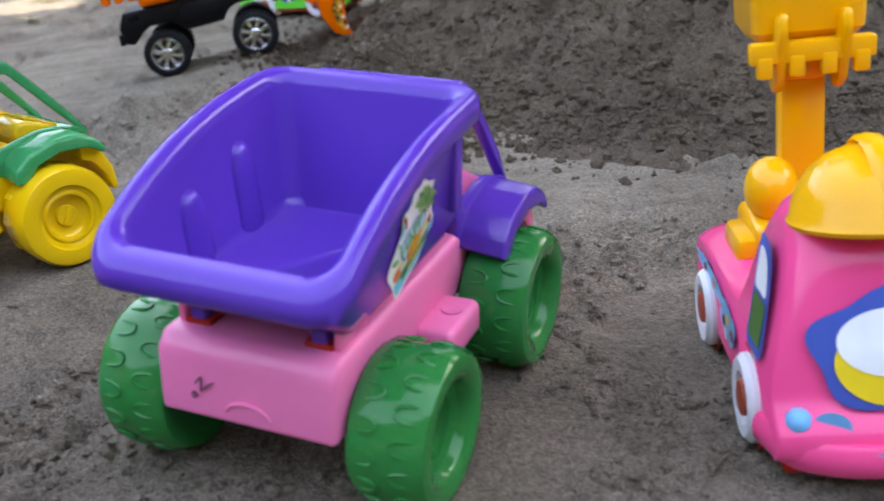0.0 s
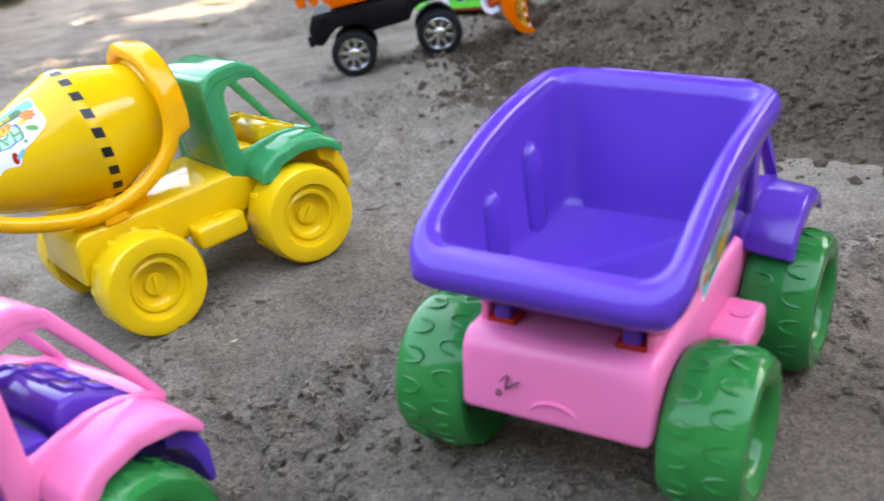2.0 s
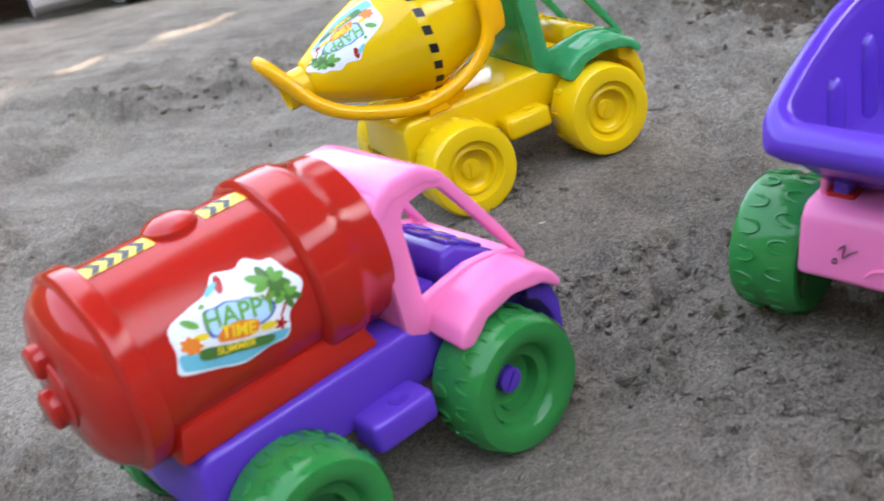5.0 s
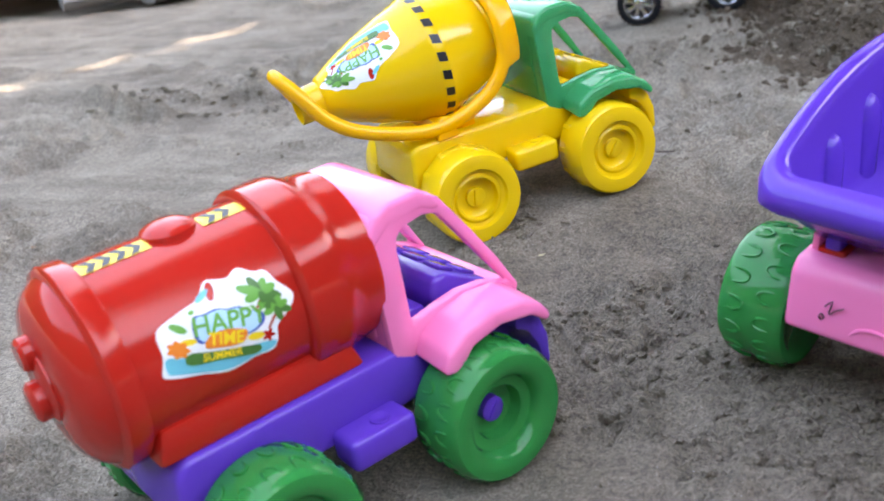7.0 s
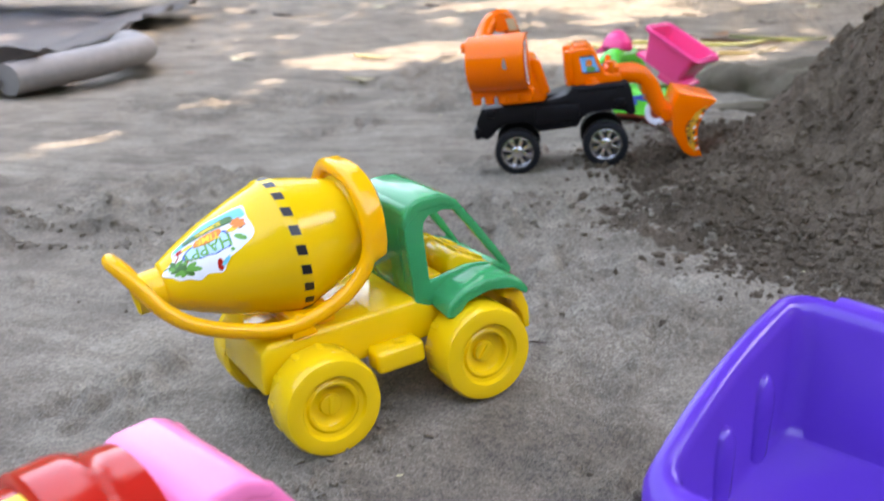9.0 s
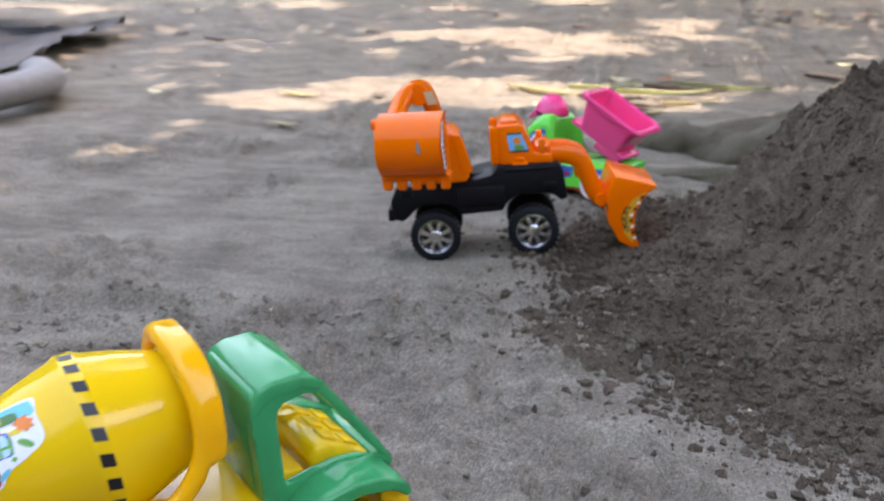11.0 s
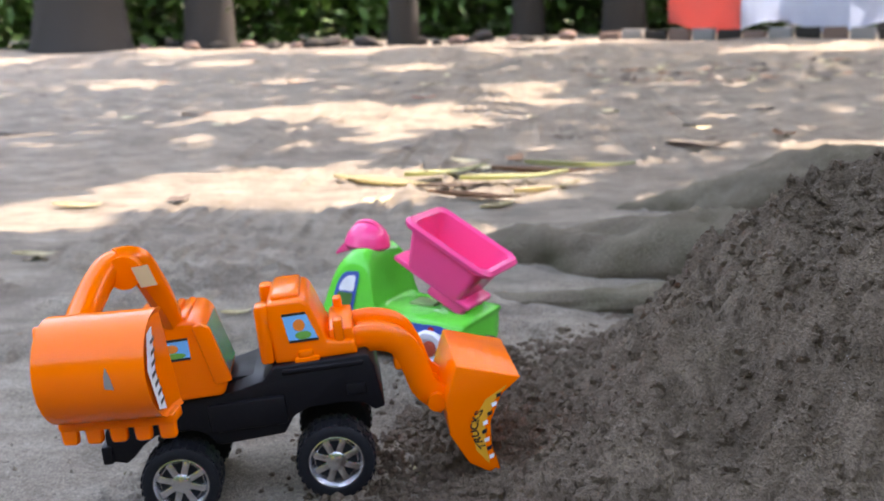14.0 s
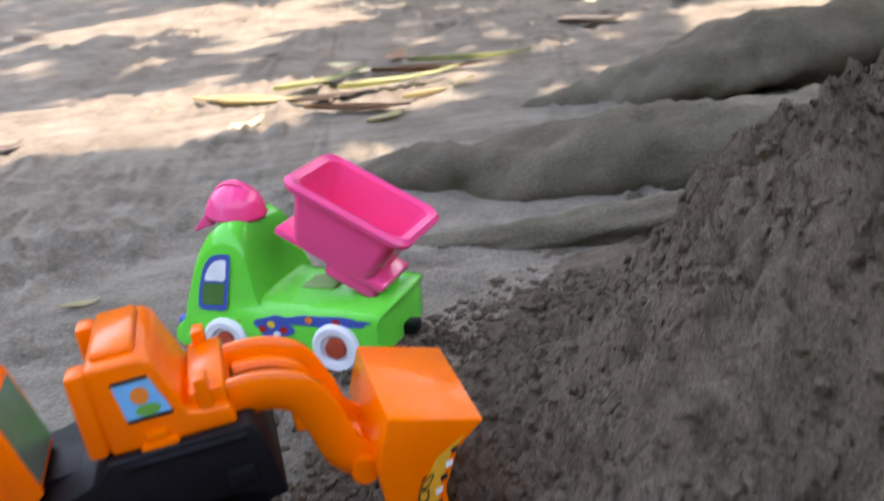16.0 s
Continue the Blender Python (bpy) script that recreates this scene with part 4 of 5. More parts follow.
plate("scuff", [BK @ Vector((x, -0.0386, z)) for x, z in ((0.010, -0.003), (0.016, -0.004), (0.0145, 0.004), (0.0125, 0.010), (0.0105, 0.004))], flat("scuff_grey", (0.22, 0.20, 0.19), 0.7), bucket, "grey scuff mark")
for s in (-1, 1):
    pts = spline([(0.070, s * 0.022, 0.107), (0.094, s * 0.022, 0.108), (0.112, s * 0.022, 0.101), (0.121, s * 0.022, 0.083), (0.127, s * 0.022, 0.064), (0.142, s * 0.022, 0.050)], 7)
    part("loader_arm", join(tube(pts, 0.005, 0.0105, 10), tube([p + Vector((0, -s * 0.008, -0.001)) for p in pts[4:26]], 0.005, 0.004, 8)), ORANGE, digger)
part("arm_brace", join(rbox(0.106, 0.122, -0.024, 0.024, 0.080, 0.092, 0.003, 2), lathe([(-0.032, 0), (-0.032, 0.007), (0.032, 0.007), (0.032, 0)], 20, "y", Matrix.Translation((0.134, 0, 0.054)))), ORANGE, digger)
back = [(0.150, 0.083), (0.139, 0.056), (0.140, 0.030), (0.152, 0.006), (0.166, -0.003)]
face = [(0.175, -0.002), (0.170, 0.016), (0.171, 0.036), (0.181, 0.056), (0.197, 0.068)]
blade = part("front_blade", prism(back + face, -0.040, 0.056, 0.0018, 2), ORANGE, digger)
plate("warning_sticker", [(x, -0.0405, z) for x, z in ((0.186, 0.064), (0.169, 0.055), (0.156, 0.037), (0.158, 0.016), (0.167, 0.004), (0.1655, 0.018), (0.1665, 0.036), (0.176, 0.054))], STICKAMBER, blade, "amber crescent with black and white chevrons")
for k in range(8):
    t = k / 7
    x, z = 0.1665 + 0.004 * abs(t - 0.45) * 2 + 0.010 * max(0, t - 0.55) * 2, 0.008 + 0.047 * t
    plate("chevron", [(x - 0.003, -0.0409, z), (x + 0.0005, -0.0409, z + 0.001), (x + 0.001, -0.0409, z + 0.0042), (x - 0.003, -0.0409, z + 0.003)], INK if k % 2 else PAPER, blade)
letters("TRUCKS", 0.0082, lambda u, v, l: Vector((0.1585 - v + 0.010 * abs(u / 0.02) ** 2, -0.0405 - l, 0.032 + u)), 0, 0, INK, blade, 0.0005)

# ---- small rounded trucks: lime tipper and pink digger ----


def round_truck(name, m, body, extra, label, trim, under):
    t = thing(name, m, label, "toy truck", "small rounded toy trucks")
    prof = [(-0.084, 0.014), (-0.085, 0.040), (-0.080, 0.050), (0.004, 0.052), (0.016, 0.060), (0.022, 0.088), (0.028, 0.102), (0.038, 0.108), (0.052, 0.105), (0.068, 0.088), (0.080, 0.058), (0.086, 0.038), (0.096, 0.028), (0.097, 0.018), (0.092, 0.013)]
    bm = bmesh.new()
    ys = [0.044 * math.sin(radians(a)) for a in range(-90, 91, 15)]
    rows = []
    fine = [(p.x, p.z) for p in spline([(x, 0, z) for x, z in prof], 4)]
    for y in ys:
        k = 1 - 0.16 * (abs(y) / 0.044) ** 6
        side = 1 - 0.06 * (abs(y) / 0.044) ** 4
        rows.append([bm.verts.new(((x - 0.0) * side, y * (1 - (0.28 if extra == "scoop" else 0.12) * max(0, (z - 0.045) / 0.06)), 0.014 + (z - 0.014) * k)) for x, z in fine])
    for p, q in zip(rows, rows[1:]):
        for i in range(len(p)):
            j = (i + 1) % len(p)
            bm.faces.new((p[i], p[j], q[j], q[i]))
    bm.faces.new(rows[0])
    bm.faces.new(rows[-1][::-1])
    b = part("body", bm, body, t, angle=60)
    part("underbody", rbox(-0.080, 0.090, -0.0415, 0.0415, 0.008, 0.0155, 0.003, 2), under, t)
    part("bumper", tube(spline([(0.068, -0.0450, 0.018), (0.088, -0.038, 0.018), (0.0985, -0.016, 0.018), (0.0985, 0.016, 0.018), (0.088, 0.038, 0.018), (0.068, 0.0450, 0.018)], 6), 0.004, 0.007, 10), body, t)
    for x in (-0.0465, 0.0465):
        for s in (-1, 1):
            arch = part("wheel_arch", lathe([(0.0, 0), (0.0, 0.0225), (0.0012, 0.0225), (0.0012, 0)], 32, "y", Matrix.Translation((x, s * 0.0430 - 0.0006, 0.0195))), under, t)
            w = part("wheel", lathe([(-0.005, 0), (-0.005, 0.017), (-0.0035, 0.019), (0.003, 0.019), (0.0055, 0.0165), (0.0050, 0.0115), (0.002, 0.0105), (0.002, 0)], 36, "y"), WHITE, t, "white wheel with dull red hub")
            w.matrix_basis = pose(x, s * 0.0432, 0.019, 0, 0, 0 if s > 0 else 180)
            part("hub", lathe([(0.001, 0.0085), (0.0055, 0.0075), (0.006, 0.006), (0.0055, 0)], 20, "y"), HUBRED, w)
    for s in (-1, 1):
        f = lambda u, v, l, s=s: Vector((0.049 + u - (v * 0.22), s * (0.0442 * (1 - (0.28 if extra == "scoop" else 0.12) * (v + 0.021) / 0.06) + l), 0.066 + v))
        win = outline_patch("window_sticker", [(-0.0115, -0.021), (0.0, -0.0215), (0.0105, -0.021), (0.0130, -0.012), (0.0115, 0.008), (0.0060, 0.019), (-0.002, 0.0215), (-0.0105, 0.021), (-0.0120, 0.012), (-0.0120, -0.010)], f, DEEPBLUE, t, 0.0008)
        outline_patch("pane", [(-0.0085, -0.017), (0.0, -0.0175), (0.0085, -0.017), (0.0095, -0.010), (0.0090, -0.001), (0.0, -0.0005), (-0.0085, -0.001), (-0.0090, -0.009)], f, DARKGREEN, win, 0.0012)
        outline_patch("pane", [(-0.0085, 0.002), (0.0, 0.0015), (0.0080, 0.002), (0.0070, 0.009), (0.0030, 0.015), (-0.002, 0.0172), (-0.0080, 0.017), (-0.0088, 0.010)], f, PAPER, win, 0.0012)
        g = lambda u, v, l, s=s: Vector((-0.005 + u, s * (0.0442 + l), 0.037 + v))
        band = blob(g, 0.008, -0.004, 0.016, 0.009, trim, t, 0.0008, "side_sticker", 4, 0.12, 32)
        blob(g, -0.034, 0.002, 0.036, 0.0045, trim, t, 0.0007, "side_sticker", 7, 0.08, 40)
        for i, (u, v, mt) in enumerate(((0.0, -0.006, RED), (0.010, -0.002, STICKYELLOW), (0.018, -0.006, RED), (-0.022, 0.003, STICKORANGE), (-0.044, 0.002, RED), (0.006, -0.010, PAPER))):
            blob(g, u, v, 0.0032, 0.0028, mt, band, 0.0012 + i * 0.00003, "dot", n=14)
        lt = ball(0.087, s * 0.035, 0.030, 0.006, 0.0055, 0.0055, 2)
        part("headlight", lt, trim if extra != "scoop" else SKYBLUE, t)
    roof = lambda u, v, l: Vector((0.043 + u, v, 0.1075 - 0.03 * max(0, u) - v * v * 5 + l))
    blob(roof, 0.006, 0, 0.020, 0.017, DEEPBLUE, t, 0.0006, "roof_sticker")
    blob(roof, 0.006, 0, 0.017, 0.014, PAPER, t, 0.0010, "roof_sticker")
    return t


def helmet(parent, mat, x, z, r, brim=1.0):
    bits = [lathe([(-0.002, 0), (-0.002, r), (0.0, r * 1.04), (0.002, r), (r * 0.35, r * 0.94), (r * 0.62, r * 0.78), (r * 0.82, r * 0.55), (r * 0.93, r * 0.28), (r * 0.96, 0)], 40, "z", Matrix.Translation((x, 0, z)) @ Matrix.Rotation(radians(-8), 4, "Y")),
        tube(spline([(x - r * 0.9, 0, z + r * 0.25), (x - r * 0.5, 0, z + r * 0.84), (x, 0, z + r * 1.0), (x + r * 0.5, 0, z + r * 0.84), (x + r * 0.9, 0, z + r * 0.3)], 6), r * 0.18, r * 0.08, 8)]
    if brim > 0.5:
        bits.append(prism([(x + r * 0.5, z - 0.006), (x + r * 0.8, z + 0.002), (x + r * 1.22, z - 0.008), (x + r * 1.28, z - 0.012)], -r * 0.75, r * 0.75, 0.002, 2))
    part("helmet", join(*bits), mat, parent)


lime = round_truck("toy_tipper_truck", LIMETRUCK, LIME, "tipper", "lime green toy tipper with hot pink raised bed and helmet", DEEPBLUE, HUBRED)
helmet(lime, HOTPINK, 0.048, 0.108, 0.023)
BEDM = Matrix.Translation((-0.048, 0, 0.098)) @ Matrix.Rotation(radians(-29), 4, "Y")
tip = tub([(-0.036, 0.030, 0.026, lambda x: -0.020, 0.006), (-0.042, 0.036, 0.032, lambda x: 0.004, 0.008), (-0.046, 0.042, 0.032, lambda x: 0.020, 0.009), (-0.053, 0.049, 0.038, lambda x: 0.021, 0.012), (-0.054, 0.050, 0.039, lambda x: 0.025, 0.012), (-0.051, 0.047, 0.036, lambda x: 0.028, 0.011), (-0.045, 0.041, 0.031, lambda x: 0.026, 0.009), (-0.036, 0.032, 0.024, lambda x: -0.010, 0.006), (-0.033, 0.029, 0.021, lambda x: -0.012, 0.005)])
tip_bed = part("tipper_bed", moved(tip, BEDM), HOTPINK, lime)
part("bed_rail", rbox(-0.048, 0.046, -0.026, 0.026, -0.024, -0.017, 0.003, 2, BEDM), HOTPINK, tip_bed)
for s in (-1, 1):
    part("hinge_arm", rbox(-0.044, 0.0, s * 0.018 - 0.005, s * 0.018 + 0.005, -0.035, -0.022, 0.004, 3, BEDM), HOTPINK, tip_bed)
part("tow_hook", rbox(-0.094, -0.082, -0.008, 0.008, 0.014, 0.024, 0.003, 2), BLACK, lime)
part("deck_dust", rbox(-0.034, -0.006, -0.012, 0.012, 0.0505, 0.0535, 0.001, 1), flat("dusty_lime", (0.25, 0.42, 0.16), 0.9), lime)

pink = round_truck("toy_helmet_digger", PINKDIGGER, HOTPINK, "scoop", "hot pink rounded toy digger with amber helmet and scoop arm", SKYBLUE, RED)
helmet(pink, AMBER, 0.052, 0.097, 0.030, 0.35)
part("arm_base", join(rbox(-0.072, -0.026, -0.026, 0.020, 0.048, 0.066, 0.005, 3), ball(-0.046, -0.014, 0.078, 0.016, 0.013, 0.016), ball(-0.046, 0.014, 0.078, 0.014, 0.012, 0.014), rbox(-0.062, -0.028, -0.034, -0.012, 0.046, 0.060, 0.004, 2)), AMBER, pink)
arm = part("arm", join(rbox(-0.056, -0.044, -0.0105, 0.0105, 0.070, 0.136, 0.003, 2), rbox(-0.058, -0.040, -0.0095, 0.0095, 0.130, 0.142, 0.003, 2)), AMBER, pink)
scoop = part("scoop", join(
    tub([(-0.075, -0.040, 0.021, lambda x: 0.148, 0.005), (-0.080, -0.034, 0.0250, lambda x: 0.154, 0.006), (-0.082, -0.030, 0.0260, lambda x: 0.190, 0.006), (-0.079, -0.033, 0.0240, lambda x: 0.191, 0.005), (-0.076, -0.038, 0.020, lambda x: 0.158, 0.004)]),
    rbox(-0.036, -0.028, -0.0275, 0.0275, 0.141, 0.151, 0.002, 2)), AMBER, pink)
for s in (-0.016, 0.016):
    part("scoop_bracket", prism([(-0.044, 0.128), (-0.048, 0.138), (-0.038, 0.162), (-0.026, 0.164), (-0.024, 0.156), (-0.031, 0.132), (-0.038, 0.126)], s * 0.85 - 0.0025, s * 0.85 + 0.0025, 0.002, 2), AMBER, arm)
for k in range(4):
    part("tooth", rbox(-0.034, -0.027, -0.0245 + k * 0.014, -0.0175 + k * 0.014, 0.135, 0.145, 0.0015, 2), AMBER, scoop)
mask = lambda u, v, l: Vector((0.0835 - (v * 0.34 if v > 0 else v * 0.25) - u * u * 5.5 + l, u, 0.056 + v))
badge = blob(mask, 0, 0, 0.030, 0.022, DEEPBLUE, pink, 0.0030, "front_badge", 5, 0.08, 48)
blob(mask, 0, -0.004, 0.022, 0.0155, STICKYELLOW, badge, 0.0036, "patch", n=32)
blob(mask, 0, 0.004, 0.021, 0.0125, PAPER, badge, 0.0041, "patch", n=32)
for s in (-1, 1):
    blob(lambda u, v, l: Vector((0.0965 - (s * 0.024 + u) ** 2 * 8 + l, s * 0.024 + u, 0.030 + v)), 0, 0, 0.0065, 0.006, SKYBLUE, pink, 0.0008, "lamp_sticker", n=20)
blob(lambda u, v, l: Vector((0.1025 - u * u * 6 + l, u, 0.019 + v)), 0, 0, 0.018, 0.0045, SKYBLUE, pink, 0.0006, "bumper_sticker", n=28)

# ---- yard round the toys ----


def surface(x, y):
    x, y = np.asarray(x, float), np.asarray(y, float)
    return np.maximum(ground_height(x, y), heap_height(x, y))


BARK = sand("root_bark", (0.115, 0.092, 0.066), (0.215, 0.180, 0.135), (0.07, 0.070, 0.036), 300, 0.8, speckle=0.4)
DRYLEAF = flat("dry_leaf", (0.24, 0.12, 0.06), 0.7)
PALELEAF = flat("pale_leaf", (0.55, 0.48, 0.28), 0.6)
DARKLEAF = flat("dark_leaf", (0.09, 0.06, 0.045), 0.8)
REDLEAF = flat("red_leaf", (0.42, 0.10, 0.04), 0.7)
FROND = flat("frond_green", (0.42, 0.44, 0.22), 0.55)
CROWN = flat("crown_leaf", (0.06, 0.11, 0.03), 0.5)
BUSH = flat("bush_leaf", (0.05, 0.13, 0.02), 0.5)
DARKWOOD = flat("dark_wood", (0.03, 0.026, 0.022), 0.9)
TARP = flat("grey_tarp", (0.22, 0.20, 0.19), 0.65)
CLOTH = flat("pale_blue_cloth", (0.55, 0.62, 0.74), 0.85)
PRINT = flat("red_printed_cloth", (0.55, 0.16, 0.14), 0.85)
BRICK = flat("weathered_brick", (0.20, 0.13, 0.105), 0.9)
STONE = flat("grey_stone", (0.26, 0.25, 0.24), 0.85)


def crumbs(name, n, pick, lo, hi, mat, label):
    """Loose crumbs of sand lying where pick() sends them."""
    tmp = bmesh.new()
    bmesh.ops.create_icosphere(tmp, subdivisions=1, radius=1)
    tmp.verts.ensure_lookup_table()
    bv = np.array([v.co[:] for v in tmp.verts])
    bf = np.array([[v.index for v in f.verts] for f in tmp.faces])
    tmp.free()
    xy = pick(n)
    z = surface(xy[:, 0], xy[:, 1])
    size = lo + (hi - lo) * rng.random(len(xy)) ** 5
    V = bv[None] * (1 + 1.0 * (rng.random((len(xy), len(bv), 1)) - 0.5)) * (size[:, None, None] * (0.7 + 0.6 * rng.random((len(xy), 1, 3))))
    V = V + np.stack([xy[:, 0], xy[:, 1], z + size * 0.1], 1)[:, None]
    F = bf[None] + (np.arange(len(xy)) * len(bv))[:, None, None]
    me = bpy.data.meshes.new(name)
    me.from_pydata(V.reshape(-1, 3).tolist(), [], F.reshape(-1, 3).tolist())
    me.materials.append(mat)
    return tagged(new(name, me), label, "sand crumbs", kind="stuff")


def on_heap(n):
    a, d = rng.uniform(2.3, 5.2, n), rng.uniform(0.12, 0.62, n)
    return np.stack([HEAP[0] + d * np.cos(a), HEAP[1] + d * np.sin(a)], 1)


def at_foot(n):
    a, d = rng.uniform(2.6, 5.0, n), rng.normal(0.56, 0.06, n)
    return np.stack([HEAP[0] + d * np.cos(a), HEAP[1] + d * np.sin(a)], 1)


def on_yard(n):
    p = np.stack([rng.uniform(-0.8, 0.3, 4 * n), rng.uniform(0.15, 1.6, 4 * n)], 1)
    keep = fbm(p[:, 0], p[:, 1], 0.16, 3, 61) > 0.12
    return p[keep][:n]


def on_ruts(n):
    x = rng.uniform(-1.0, 0.05, n)
    y = rng.choice([1.02, 1.10, 1.17], n) + 0.12 * (x + 0.3) + rng.normal(0, 0.010, n)
    return np.stack([x, y + fbm(x, y, 0.4, 2, 11) * 0.10], 1)


def round_toys(n):
    p = np.stack([rng.uniform(-0.42, 0.30, 6 * n), rng.uniform(0.02, 0.62, 6 * n)], 1)
    keep = fbm(p[:, 0], p[:, 1], 0.11, 3, 83) > 0.05
    return p[keep][:n]


crumbs("heap_crumbs", 26000, on_heap, 0.0008, 0.0050, MOUND, "loose crumbs and clods on the sand heap")
crumbs("foot_crumbs", 9000, at_foot, 0.0008, 0.0058, MOUND, "crumbs of damp sand fallen round the heap")
crumbs("yard_crumbs", 2600, on_yard, 0.0005, 0.0026, SAND, "scattered sand crumbs on the beaten yard")
crumbs("damp_crumbs", 9000, round_toys, 0.0004, 0.0042, SAND, "clusters of damp sand crumbs round the toy trucks")
crumbs("rut_crumbs", 2600, on_ruts, 0.0006, 0.0048, SAND, "crumbs thrown up along the ruts")


def fallen_leaf(name, x, y, size, turn, mat, label, category="leaf", group="fallen leaves", slim=0.42, curl=0.25):
    """One curled leaf lying on the ground, with a midrib."""
    bm = bmesh.new()
    rows = []
    for i in range(9):
        t = i / 8
        w = slim * 0.5 * math.sin(math.pi * min(1, t * 0.96 + 0.02)) ** 0.8
        rows.append([bm.verts.new(((t - 0.5) * size, s * w * size, size * (curl * (t - 0.5) ** 2 + 0.12 * curl * abs(s) * math.sin(5 * t + turn) + (0.02 if s == 0 else 0.05)))) for s in (-1, -0.5, 0, 0.5, 1)])
    for p, q in zip(rows, rows[1:]):
        for j in range(4):
            bm.faces.new((p[j], p[j + 1], q[j + 1], q[j]))
    bmesh.ops.solidify(bm, geom=bm.faces[:], thickness=size * 0.008)
    ob = part(name, bm, mat)
    ob.matrix_world = pose(x, y, float(surface(x, y)) + 0.001, 0, 0, math.degrees(turn))
    return tagged(ob, label, category, group)


for x, y, s, a, m, lab in (
        (-0.257, 0.724, 0.016, 0.3, DARKLEAF, "small dark dry leaf fragment on the sand"),
        (-0.294, 0.468, 0.012, 1.1, DARKLEAF, "small dark dry leaf fragment on the sand"),
        (-0.573, 4.986, 0.11, 0.4, REDLEAF, "curled red-brown dry leaf on the sand"),
        (-0.281, 3.953, 0.09, 0.1, DARKLEAF, "dark dry leaf on the sand"),
        (0.388, 4.032, 0.09, 0.2, DARKLEAF, "dark dry leaf on the sand"),
        (0.30, 3.45, 0.16, 0.05, DARKLEAF, "long dark dry leaf on the sand"),
        (-0.915, 2.177, 0.07, 0.1, PALELEAF, "pale yellow dry leaf on the sand"),
        (-0.505, 1.859, 0.04, 0.4, PALELEAF, "pale yellow dry leaf on the sand"),
        (-1.048, 2.652, 0.10, 0.1, PALELEAF, "pale yellow dry leaf on the sand"),
        (-1.815, 3.916, 0.13, 0.3, DARKLEAF, "dark dry leaf on the sand"),
        (-1.42, 4.64, 0.12, 0.8, DRYLEAF, "brown dry leaf on the sand"),
        (-0.34, 1.80, 0.05, 1.2, DARKLEAF, "dark leaf scrap beside the lime truck"),
        (-1.40, 2.33, 0.03, 0.5, REDLEAF, "orange-red leaf scrap beside the tarp"),
        (0.56, 3.6, 0.10, 2.0, DRYLEAF, "brown dry leaf on the sand")):
    fallen_leaf("fallen_leaf", x, y, s, a, m, lab)
for x, y, s, a, m, sl in ((-0.47, 2.93, 0.26, -0.5, PALELEAF, 0.24), (-0.33, 3.03, 0.24, 0.75, FROND, 0.22), (-0.17, 2.90, 0.26, 0.45, FROND, 0.18), (-0.25, 2.70, 0.20, -0.35, DRYLEAF, 0.2), (-0.10, 2.80, 0.20, 0.8, PALELEAF, 0.12), (-0.02, 3.12, 0.26, -0.1, FROND, 0.10), (-0.12, 3.05, 0.22, -0.2, DRYLEAF, 0.2), (-0.30, 2.86, 0.16, 0.15, DARKLEAF, 0.36), (-0.20, 2.62, 0.10, 0.9, PALELEAF, 0.3)):
    fallen_leaf("palm_blade", x, y, s, a, m, "fallen pale green and yellow palm leaf blade", "palm leaf", "fallen palm blades", sl, 0.12)


def litter(name, n, xr, yr, lo, hi, label):
    V, F, M = [], [], []
    for i in range(n):
        x, y, s, a = rng.uniform(*xr), rng.uniform(*yr), rng.uniform(lo, hi), rng.uniform(0, 6.28)
        z = float(ground_height(np.array(x), np.array(y)))
        k = len(V)
        for u, w, h in ((-0.5, 0, 0.10), (-0.15, 0.2, 0.16), (0.2, 0.17, 0.05), (0.5, 0, 0.2), (0.2, -0.17, 0.12), (-0.15, -0.2, 0.04)):
            V.append((x + s * (u * math.cos(a) - w * math.sin(a)), y + s * (u * math.sin(a) + w * math.cos(a)), z + s * h * 0.6 + 0.001))
        F += [(k, k + 1, k + 5), (k + 1, k + 2, k + 4, k + 5), (k + 2, k + 3, k + 4)]
        M += [int(rng.integers(0, 4))] * 3
    me = bpy.data.meshes.new(name)
    me.from_pydata(V, [], F)
    for m in (DARKLEAF, DRYLEAF, DARKLEAF, PALELEAF):
        me.materials.append(m)
    me.polygons.foreach_set("material_index", M)
    return tagged(new(name, me), label, "leaf litter", kind="stuff")


litter("leaf_litter", 420, (-4.5, 3.5), (2.4, 11), 0.03, 0.12, "scattered dry leaves over the far yard")
litter("leaf_drift", 260, (0.1, 3.2), (5.6, 7.6), 0.05, 0.14, "drift of dark dry leaves on the far yard")
litter("leaf_scraps", 60, (-1.1, 0.2), (0.3, 2.2), 0.004, 0.014, "tiny dry leaf scraps on the sand")

# tree with surface roots, standing beside the yard; its crown shades the toys
tree = thing("tree", pose(1.35, 2.75, 0), "large tree with mossy surface roots running under the sand", "tree")


